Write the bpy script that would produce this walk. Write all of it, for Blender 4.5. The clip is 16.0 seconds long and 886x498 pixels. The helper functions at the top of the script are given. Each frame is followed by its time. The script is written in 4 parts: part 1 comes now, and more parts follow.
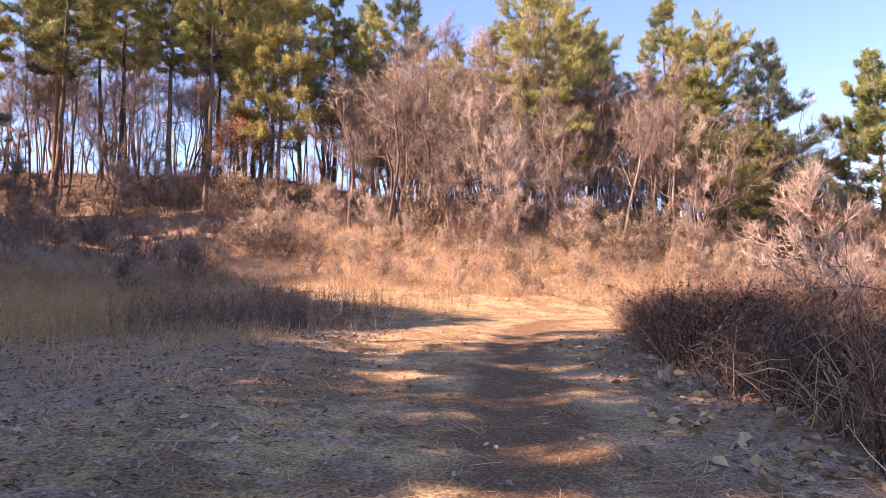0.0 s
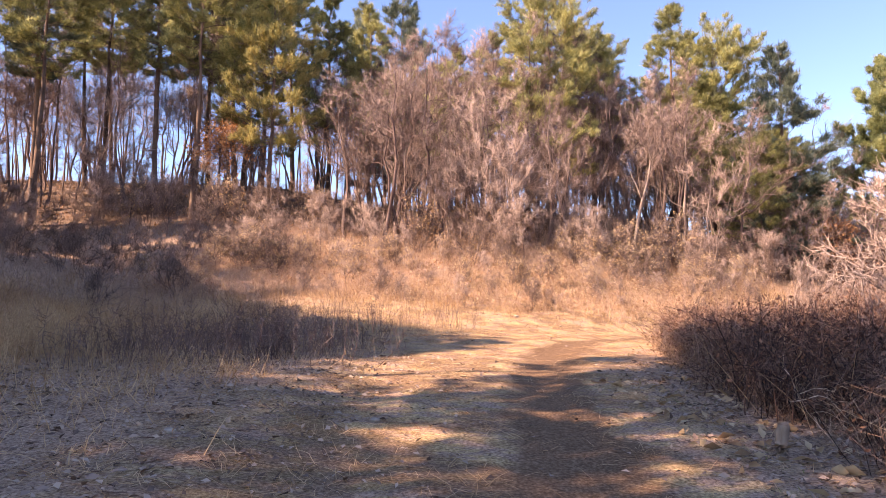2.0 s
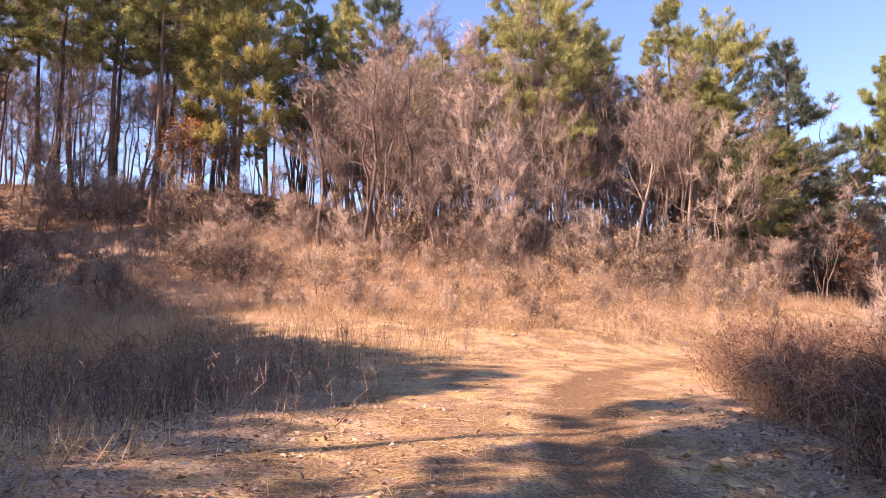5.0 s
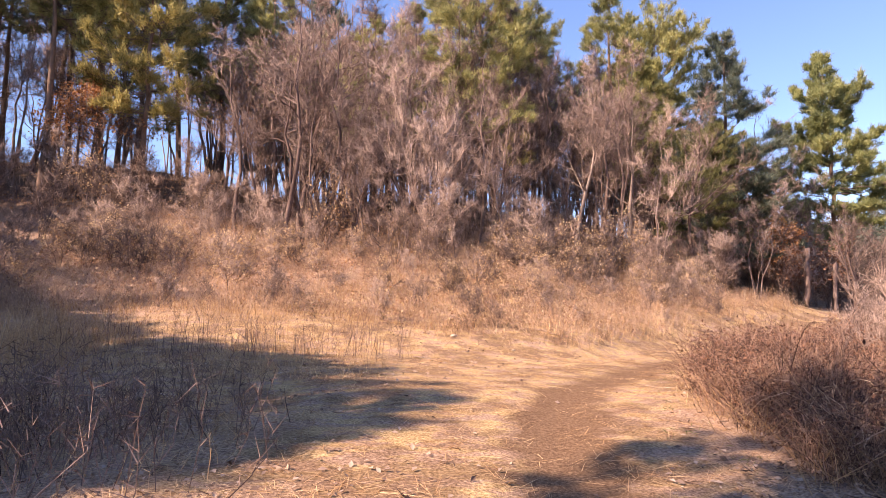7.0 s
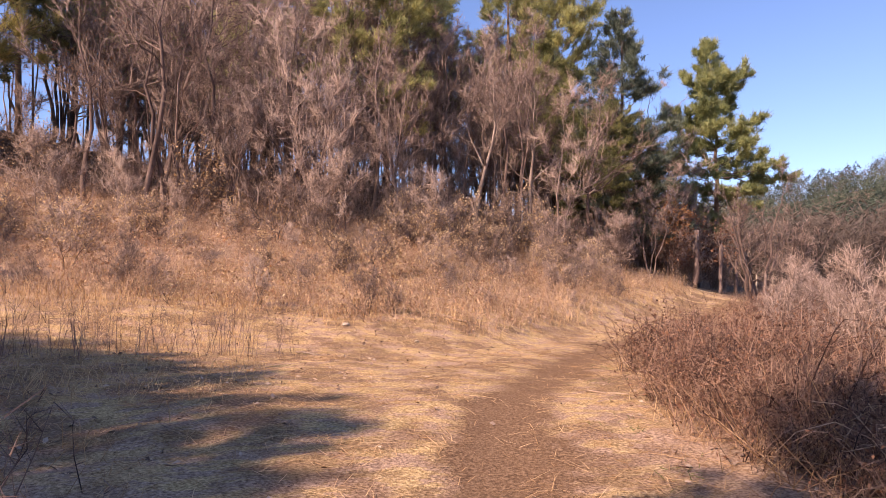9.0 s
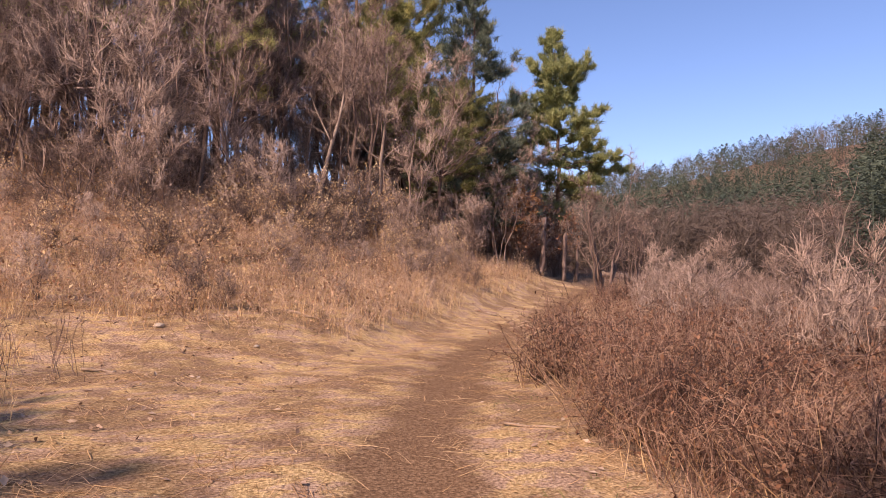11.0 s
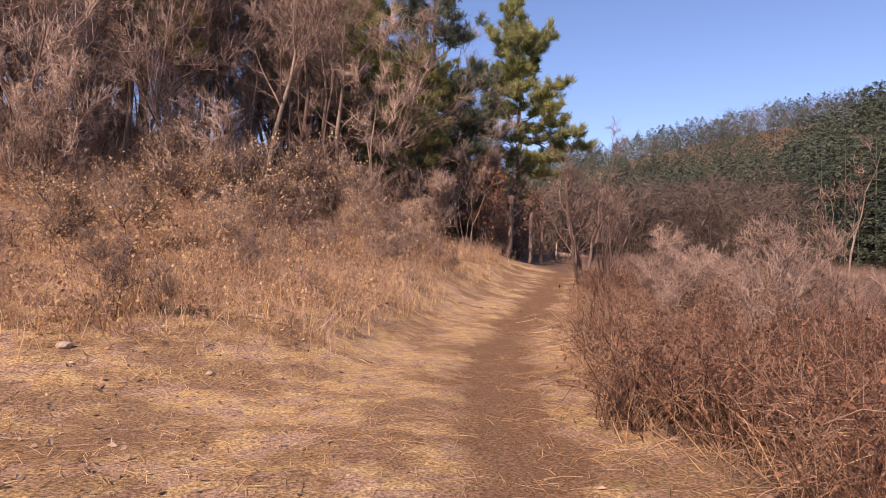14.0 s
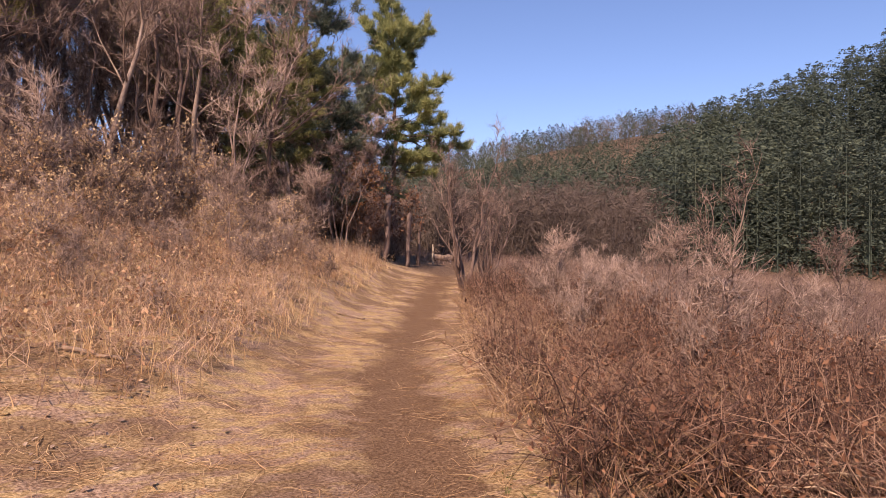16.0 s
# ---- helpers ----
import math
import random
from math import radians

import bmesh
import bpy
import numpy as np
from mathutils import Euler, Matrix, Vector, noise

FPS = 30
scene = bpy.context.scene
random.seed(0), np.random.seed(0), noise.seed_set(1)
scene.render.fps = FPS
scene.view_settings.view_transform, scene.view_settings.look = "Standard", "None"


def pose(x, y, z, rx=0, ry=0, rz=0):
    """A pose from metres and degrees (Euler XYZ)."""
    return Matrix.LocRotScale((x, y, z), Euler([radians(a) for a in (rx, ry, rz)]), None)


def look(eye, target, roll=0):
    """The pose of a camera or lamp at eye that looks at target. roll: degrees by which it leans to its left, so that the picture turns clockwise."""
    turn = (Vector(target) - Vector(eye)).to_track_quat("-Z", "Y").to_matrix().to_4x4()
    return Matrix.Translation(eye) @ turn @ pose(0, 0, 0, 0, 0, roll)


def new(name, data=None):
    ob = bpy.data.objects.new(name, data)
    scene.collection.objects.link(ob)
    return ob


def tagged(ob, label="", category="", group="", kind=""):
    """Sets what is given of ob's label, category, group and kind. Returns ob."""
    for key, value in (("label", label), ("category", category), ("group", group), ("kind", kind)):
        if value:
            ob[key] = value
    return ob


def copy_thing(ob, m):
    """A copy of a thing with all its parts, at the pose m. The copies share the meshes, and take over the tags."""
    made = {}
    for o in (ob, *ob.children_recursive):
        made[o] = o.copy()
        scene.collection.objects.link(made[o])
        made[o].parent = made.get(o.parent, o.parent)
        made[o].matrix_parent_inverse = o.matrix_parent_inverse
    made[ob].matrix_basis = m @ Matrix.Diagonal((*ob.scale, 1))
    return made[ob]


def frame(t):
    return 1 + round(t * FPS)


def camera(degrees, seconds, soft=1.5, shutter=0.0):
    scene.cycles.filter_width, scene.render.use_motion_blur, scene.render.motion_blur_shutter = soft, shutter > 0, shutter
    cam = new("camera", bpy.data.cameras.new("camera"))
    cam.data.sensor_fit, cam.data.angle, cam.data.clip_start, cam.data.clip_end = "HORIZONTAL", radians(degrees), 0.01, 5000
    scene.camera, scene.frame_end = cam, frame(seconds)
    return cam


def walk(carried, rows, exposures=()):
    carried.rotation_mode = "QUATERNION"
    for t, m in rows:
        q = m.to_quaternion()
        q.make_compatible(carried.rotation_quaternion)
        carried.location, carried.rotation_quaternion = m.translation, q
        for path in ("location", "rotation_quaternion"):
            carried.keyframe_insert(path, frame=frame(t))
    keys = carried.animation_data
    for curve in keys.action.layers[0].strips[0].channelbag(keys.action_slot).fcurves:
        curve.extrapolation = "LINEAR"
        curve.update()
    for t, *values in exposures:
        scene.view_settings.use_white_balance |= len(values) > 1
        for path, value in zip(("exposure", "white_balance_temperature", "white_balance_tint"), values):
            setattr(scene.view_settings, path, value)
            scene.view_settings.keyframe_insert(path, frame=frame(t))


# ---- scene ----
cam = camera(68.1, 16.0, soft=0.75)
METRES, EYE, TILT, LEAN, TURN = 19.0, 1.35, 4.2, 0.0, 0.0
ROWS = [
    (0.0, 0.0, 0.0, 0.0, 0.0, 0.0, -0.0),
    (0.5, -0.0028, 0.0285, 0.0009, -0.25, 0.3, 0.0),
    (1.0, -0.0078, 0.0554, 0.0031, -0.27, 0.47, -0.04),
    (1.5, -0.01, 0.0834, 0.0006, -0.33, 0.53, -0.06),
    (2.0, -0.0157, 0.1127, 0.0008, -0.47, 0.96, -0.14),
    (2.5, -0.0221, 0.1399, 0.0025, -0.52, 1.28, -0.06),
    (3.0, -0.0248, 0.1703, 0.0031, -0.67, 1.52, -0.14),
    (3.5, -0.0287, 0.2005, 0.0025, -0.82, 1.77, -0.16),
    (4.0, -0.0248, 0.2303, 0.0001, -1.17, 1.86, -0.14),
    (6.5, -0.0144, 0.3926, 0.0024, -5.57, 1.9, -0.55),
    (7.0, -0.0174, 0.4242, 0.0031, -8.19, 0.95, -0.93),
    (7.5, -0.0152, 0.4576, -0.0006, -11.31, 0.31, -1.15),
    (8.0, -0.0141, 0.4939, -0.0019, -13.89, -0.24, -1.48),
    (8.5, -0.0108, 0.5269, -0.0016, -15.3, -0.62, -1.45),
    (9.0, -0.0026, 0.5616, -0.0014, -18.0, -0.66, -1.68),
    (9.5, 0.0031, 0.5975, -0.0016, -20.8, -0.58, -1.99),
    (10.0, 0.0161, 0.6358, -0.0038, -25.75, -0.59, -2.39),
    (12.5, 0.0329, 0.7933, -0.0083, -34.73, -2.32, -3.01),
    (13.0, 0.0394, 0.8214, -0.0091, -35.07, -2.55, -2.91),
    (13.5, 0.0536, 0.8474, -0.0092, -36.23, -3.02, -3.05),
    (14.0, 0.0654, 0.8775, -0.0094, -37.81, -2.96, -3.23),
    (14.5, 0.0849, 0.9078, -0.0099, -39.29, -3.0, -3.28),
    (15.0, 0.1001, 0.9349, -0.0108, -41.31, -2.91, -3.43),
    (15.5, 0.1106, 0.9565, -0.0116, -44.92, -2.59, -3.66),
    (16.0, 0.1197, 0.9693, -0.0101, -49.31, -2.24, -3.83),
]
walk(cam, [(t, pose(0, 0, EYE, TILT, LEAN, TURN) @ pose(METRES * x, METRES * y, METRES * z, 90 + pitch, roll, yaw)) for t, x, y, z, yaw, pitch, roll in ROWS],
     exposures=[(0.0, 1.72, 7150, 32), (4.0, 1.6, 7050, 31), (7.0, 1.34, 6850, 30), (10.0, 0.76, 6750, 31), (12.5, 0.54, 6850, 31), (16.0, 0.5, 6850, 31)])

# ---- sky, sun, exposure ----
SUN_AWAY = Vector((-0.92, -0.40, 0.80)).normalized()
world = bpy.data.worlds.new("sky")
scene.world = world
world.use_nodes = True
wn = world.node_tree.nodes
sky = wn.new("ShaderNodeTexSky")
sky.sky_type = "NISHITA"
sky.sun_disc = False
sky.sun_elevation = math.asin(SUN_AWAY.z)
sky.sun_rotation = math.atan2(SUN_AWAY.x, SUN_AWAY.y)
sky.air_density, sky.dust_density, sky.ozone_density = 0.95, 0.1, 5.5
wn["Background"].inputs["Strength"].default_value = 0.115
world.node_tree.links.new(sky.outputs["Color"], wn["Background"].inputs["Color"])
sun = new("sun", bpy.data.lights.new("sun", "SUN"))
sun.data.energy, sun.data.angle, sun.data.color = 4.6, radians(0.55), (1.0, 0.845, 0.66)
sun.matrix_world = look(SUN_AWAY * 60, (0, 0, 0))


# ---- materials ----
def material(name, colours, scale=3.0, rough=0.85, bump=0.3, bump_scale=40.0, island=0.0, thin=0.0, obj=0.0, stretch=None):
    """Two-scale noise through a colour ramp; island and obj vary pieces and whole things; thin lets light through blades and leaves."""
    m = bpy.data.materials.new(name)
    m.use_nodes = True
    n, l = m.node_tree.nodes, m.node_tree.links
    bsdf, out = n["Principled BSDF"], n["Material Output"]
    bsdf.inputs["Roughness"].default_value = rough
    bsdf.inputs["Specular IOR Level"].default_value = 0.25
    co = n.new("ShaderNodeTexCoord")
    mp = n.new("ShaderNodeMapping")
    l.new(co.outputs["Object"], mp.inputs["Vector"])
    if stretch:
        mp.inputs["Scale"].default_value = stretch
    a = n.new("ShaderNodeTexNoise")
    a.inputs["Scale"].default_value, a.inputs["Detail"].default_value = scale, 5
    b = n.new("ShaderNodeTexNoise")
    b.inputs["Scale"].default_value, b.inputs["Detail"].default_value = bump_scale, 4
    for t in (a, b):
        l.new(mp.outputs["Vector"], t.inputs["Vector"])
    mix = n.new("ShaderNodeMath")
    mix.operation = "MULTIPLY_ADD"
    l.new(b.outputs["Fac"], mix.inputs[0])
    mix.inputs[1].default_value = 0.55
    half = n.new("ShaderNodeMath")
    half.operation = "MULTIPLY_ADD"
    l.new(a.outputs["Fac"], half.inputs[0])
    half.inputs[1].default_value, half.inputs[2].default_value = 1.3, -0.43
    l.new(half.outputs[0], mix.inputs[2])
    fac = mix
    for weight, node, sock in ((island, "ShaderNodeNewGeometry", "Random Per Island"), (obj, "ShaderNodeObjectInfo", "Random")):
        if weight:
            g = n.new(node)
            k = n.new("ShaderNodeMath")
            k.operation = "MULTIPLY_ADD"
            l.new(g.outputs[sock], k.inputs[0])
            k.inputs[1].default_value = weight
            off = n.new("ShaderNodeMath")
            off.operation = "SUBTRACT"
            l.new(fac.outputs[0], off.inputs[0])
            off.inputs[1].default_value = weight / 2
            l.new(off.outputs[0], k.inputs[2])
            fac = k
    ramp = n.new("ShaderNodeValToRGB")
    els = ramp.color_ramp.elements
    while len(els) < len(colours):
        els.new(0.5)
    for i, c in enumerate(colours):
        els[i].position = 0.12 + 0.76 * i / (len(colours) - 1)
        els[i].color = (*c, 1)
    l.new(fac.outputs[0], ramp.inputs["Fac"])
    l.new(ramp.outputs["Color"], bsdf.inputs["Base Color"])
    if bump:
        bp = n.new("ShaderNodeBump")
        bp.inputs["Strength"].default_value, bp.inputs["Distance"].default_value = bump, 0.02
        l.new(b.outputs["Fac"], bp.inputs["Height"])
        l.new(bp.outputs["Normal"], bsdf.inputs["Normal"])
    if thin:
        tr = n.new("ShaderNodeBsdfTranslucent")
        l.new(ramp.outputs["Color"], tr.inputs["Color"])
        mx = n.new("ShaderNodeMixShader")
        mx.inputs["Fac"].default_value = thin
        l.new(bsdf.outputs[0], mx.inputs[1])
        l.new(tr.outputs[0], mx.inputs[2])
        l.new(mx.outputs[0], out.inputs["Surface"])
    return m


M_PINE_BARK = material("pine_bark", [(0.05, 0.035, 0.03), (0.16, 0.105, 0.075), (0.30, 0.19, 0.125)], 3, 0.9, 0.9, 26, stretch=(1, 1, 0.25), obj=0.5)
M_BARK = material("grey_bark", [(0.075, 0.048, 0.04), (0.19, 0.13, 0.105), (0.33, 0.245, 0.20)], 3, 0.9, 0.8, 30, stretch=(1, 1, 0.3), obj=0.45)
M_PALE = material("pale_bark", [(0.13, 0.09, 0.075), (0.27, 0.20, 0.155), (0.43, 0.34, 0.27)], 3, 0.85, 0.6, 24, stretch=(1, 1, 0.35))
M_TWIG = material("twigs", [(0.075, 0.048, 0.038), (0.27, 0.187, 0.148), (0.52, 0.39, 0.31)], 2, 0.85, 0, 20, island=0.5, obj=0.4)
M_NEEDLE = material("pine_needles", [(0.10, 0.11, 0.045), (0.33, 0.325, 0.125), (0.60, 0.56, 0.23)], 0.8, 0.6, 0, 3, island=0.6, thin=0.42, obj=0.3)
M_NEEDLE_BLUE = material("blue_green_needles", [(0.06, 0.082, 0.06), (0.19, 0.22, 0.15), (0.36, 0.39, 0.25)], 0.8, 0.6, 0, 3, island=0.6, thin=0.35, obj=0.3)
M_NEEDLE_DEEP = material("deep_green_needles", [(0.075, 0.095, 0.04), (0.235, 0.26, 0.105), (0.47, 0.47, 0.19)], 0.8, 0.6, 0, 3, island=0.6, thin=0.38, obj=0.3)
M_OLIVE = material("yellowing_needles", [(0.14, 0.13, 0.045), (0.39, 0.345, 0.12), (0.62, 0.51, 0.19)], 0.8, 0.6, 0, 3, island=0.6, thin=0.42)
M_RUST = material("rust_leaves", [(0.25, 0.10, 0.04), (0.55, 0.26, 0.10), (0.72, 0.42, 0.20)], 3, 0.75, 0, 9, island=0.7, thin=0.35)
M_TAN = material("tan_leaves", [(0.30, 0.17, 0.08), (0.58, 0.39, 0.20), (0.78, 0.60, 0.36)], 3, 0.75, 0, 9, island=0.7, thin=0.35)
M_STRAW = material("dry_grass", [(0.28, 0.155, 0.07), (0.56, 0.355, 0.18), (0.80, 0.58, 0.33)], 0.5, 0.8, 0, 3, island=0.6, thin=0.3)
M_WEED = material("dry_weeds", [(0.17, 0.10, 0.068), (0.43, 0.285, 0.19), (0.70, 0.50, 0.34)], 0.5, 0.85, 0, 3, island=0.6, thin=0.2)
M_DARKWEED = material("dark_weeds", [(0.075, 0.046, 0.038), (0.20, 0.13, 0.105), (0.38, 0.265, 0.21)], 0.6, 0.85, 0, 4, island=0.6, thin=0.15)
M_CANE = material("bramble_canes", [(0.035, 0.018, 0.014), (0.155, 0.082, 0.058), (0.44, 0.28, 0.19)], 1.0, 0.8, 0, 6, island=0.8, obj=0.6)
M_RUSSET = material("russet_leaves", [(0.20, 0.09, 0.05), (0.47, 0.265, 0.15), (0.68, 0.44, 0.27)], 2, 0.8, 0, 8, island=0.8, thin=0.25)
M_PALECANE = material("pale_canes", [(0.24, 0.14, 0.085), (0.50, 0.34, 0.21), (0.74, 0.56, 0.38)], 1.0, 0.75, 0, 6, island=0.7, obj=0.3)
M_DEADLEAF = material("brown_leaves", [(0.065, 0.03, 0.02), (0.185, 0.088, 0.052), (0.36, 0.19, 0.11)], 2, 0.8, 0, 8, island=0.8, thin=0.2)
M_LITTER = material("leaf_litter", [(0.15, 0.095, 0.068), (0.33, 0.225, 0.165), (0.55, 0.41, 0.30)], 2, 0.8, 0, 8, island=0.9, thin=0.1)
M_GREEN = material("green_sprouts", [(0.05, 0.06, 0.015), (0.14, 0.15, 0.04), (0.28, 0.26, 0.09)], 2, 0.8, 0, 8, island=0.7, thin=0.25)
M_FAR = material("far_conifers", [(0.03, 0.042, 0.034), (0.062, 0.082, 0.056), (0.115, 0.135, 0.085)], 0.05, 0.8, 0, 0.6, island=0.5)
M_FAR_BARE = material("far_bare_woods", [(0.065, 0.049, 0.041), (0.13, 0.098, 0.078), (0.21, 0.165, 0.125)], 0.05, 0.9, 0, 0.6, island=0.5)
M_WOOD = material("weathered_wood", [(0.14, 0.09, 0.06), (0.32, 0.22, 0.15), (0.50, 0.38, 0.28)], 4, 0.85, 0.6, 40, stretch=(1, 1, 0.2))
M_STONE = material("pale_stone", [(0.25, 0.19, 0.14), (0.40, 0.32, 0.24), (0.54, 0.45, 0.35)], 6, 0.85, 0.5, 40)

# ---- lie of the land ----
TRAIL = [(0.5, -6), (0.5, 4), (0.95, 10), (1.5, 14), (2.9, 17.8), (4.1, 19.4), (5.6, 21.4), (7.3, 23.5), (9.2, 25.4), (15.2, 30.6), (23, 36.6), (31, 43), (45, 54)]
_tx, _ty = np.array(TRAIL, float).T
_ts = np.r_[0, np.cumsum(np.hypot(np.diff(_tx), np.diff(_ty)))]
_s = np.linspace(0, _ts[-1], 260)
TRAIL_FINE = np.c_[np.interp(_s, _ts, _tx), np.interp(_s, _ts, _ty)]
for _ in range(14):
    TRAIL_FINE[1:-1] = (TRAIL_FINE[:-2] + 2 * TRAIL_FINE[1:-1] + TRAIL_FINE[2:]) / 4


def trail_distance(x, y):
    """Distance to the trail's middle line, positive on its right."""
    x, y = np.atleast_1d(x).astype(float), np.atleast_1d(y).astype(float)
    best, side = np.full(x.shape, 1e9), np.zeros(x.shape)
    for (ax, ay), (bx, by) in zip(TRAIL_FINE[:-1:4], TRAIL_FINE[4::4]):
        dx, dy = bx - ax, by - ay
        u = np.clip(((x - ax) * dx + (y - ay) * dy) / (dx * dx + dy * dy), 0, 1)
        px, py = x - ax - u * dx, y - ay - u * dy
        d = np.hypot(px, py)
        near = d < best
        best = np.where(near, d, best)
        side = np.where(near, np.sign(dy * px - dx * py), side)
    return best * side


def smooth(a, b, v):
    u = np.clip((v - a) / (b - a), 0, 1)
    return u * u * (3 - 2 * u)


def waves(x, y, step, seed):
    """Gentle unevenness from a few crossing sines."""
    rng = np.random.RandomState(seed)
    z = 0
    for _ in range(7):
        a, k, p = rng.uniform(0, math.tau), rng.uniform(0.6, 1.7) / step, rng.uniform(0, math.tau)
        z = z + np.sin((x * math.cos(a) + y * math.sin(a)) * k * math.tau + p)
    return z / 7


def foot_line(x):
    return 27.6 + np.maximum(0, x - 6.0) * 0.74


def land(x, y):
    x, y = np.asarray(x, float), np.asarray(y, float)
    z = 0.043 * np.clip(y, -20, 60) - 0.03 * np.clip(x, 0, 55)
    s = y - foot_line(x) + 1.2 * waves(x, y, 9, 5)
    steep = np.interp(x, [-40, -14, -4, 8, 20, 32, 60], [0.40, 0.37, 0.29, 0.30, 0.33, 0.25, 0.1])
    up = steep * 23 * smooth(-3, 34, s) * 1.12
    left = smooth(-9, -22, x + 0.35 * (y - 20)) * 3.2 * smooth(8, 24, y)
    z = z + np.maximum(up, 0) + left * (1 - smooth(-2, 14, s))
    d = np.hypot((x - 138) / 45.0, (y + 8) / 40.0)
    z = z + 31 * np.exp(-0.5 * d * d) * smooth(70, 105, x)
    rx, ry = x - 250, y - 95
    d2 = np.hypot((rx * 0.93 + ry * 0.36) / 70.0, (rx * -0.36 + ry * 0.93) / 120.0)
    z = z + 47 * np.exp(-0.5 * d2 * d2)
    t = trail_distance(x.ravel(), y.ravel()).reshape(x.shape) 
    z = z + 0.5 * smooth(-1.3, -3.4, t) * smooth(23, 27, y) * (1 - smooth(40, 48, y)) * (np.abs(t) < 60)
    z = z + 0.05 * smooth(0.5, 2.2, np.abs(t)) * waves(x, y, 1.6, 2) - 0.05 * np.exp(-(t / 0.55) ** 2)
    z = z + 0.012 * waves(x, y, 0.45, 3) + 0.10 * waves(x, y, 5.0, 4) * smooth(1, 6, np.abs(t))
    z = z + np.interp(y, [18, 25, 30, 34, 37, 44, 52], [0, -0.30, -0.30, -0.05, 0.25, 0.5, 0.6]) * smooth(-4, 3, x) * (1 - smooth(-1, 7, s)) * (1 - smooth(55, 75, x))
    z = z + 0.2 * smooth(-0.8, -2.5, x) * (1 - smooth(9, 16, y))
    return z


def ground_z(x, y):
    return float(land(np.array([x]), np.array([y]))[0])


# edge of the brambles along the trail
EDGE_X, EDGE_Y = np.array([(2.5, 3.0), (2.7, 6.0), (3.0, 10.0), (3.7, 14.6), (4.8, 18), (6.2, 20.2), (8.0, 22.6), (10.8, 25.2), (19.5, 32.4), (27, 38)]).T


# ---- mesh helpers ----
def mesh_from(name, verts, faces, mat, smooth_faces=False):
    """A mesh from an n x 3 array and a list of index arrays, one per face size."""
    me = bpy.data.meshes.new(name)
    faces = [np.asarray(f, np.int32) for f in faces if len(f)]
    me.vertices.add(len(verts))
    me.vertices.foreach_set("co", np.asarray(verts, np.float32).ravel())
    loops = np.concatenate([f.ravel() for f in faces])
    sizes = np.concatenate([np.full(len(f), f.shape[1], np.int32) for f in faces])
    me.loops.add(len(loops))
    me.loops.foreach_set("vertex_index", loops)
    me.polygons.add(len(sizes))
    me.polygons.foreach_set("loop_start", np.r_[0, np.cumsum(sizes)[:-1]].astype(np.int32))
    if smooth_faces:
        me.polygons.foreach_set("use_smooth", np.ones(len(sizes), bool))
    me.materials.append(mat)
    me.update(calc_edges=True)
    return me


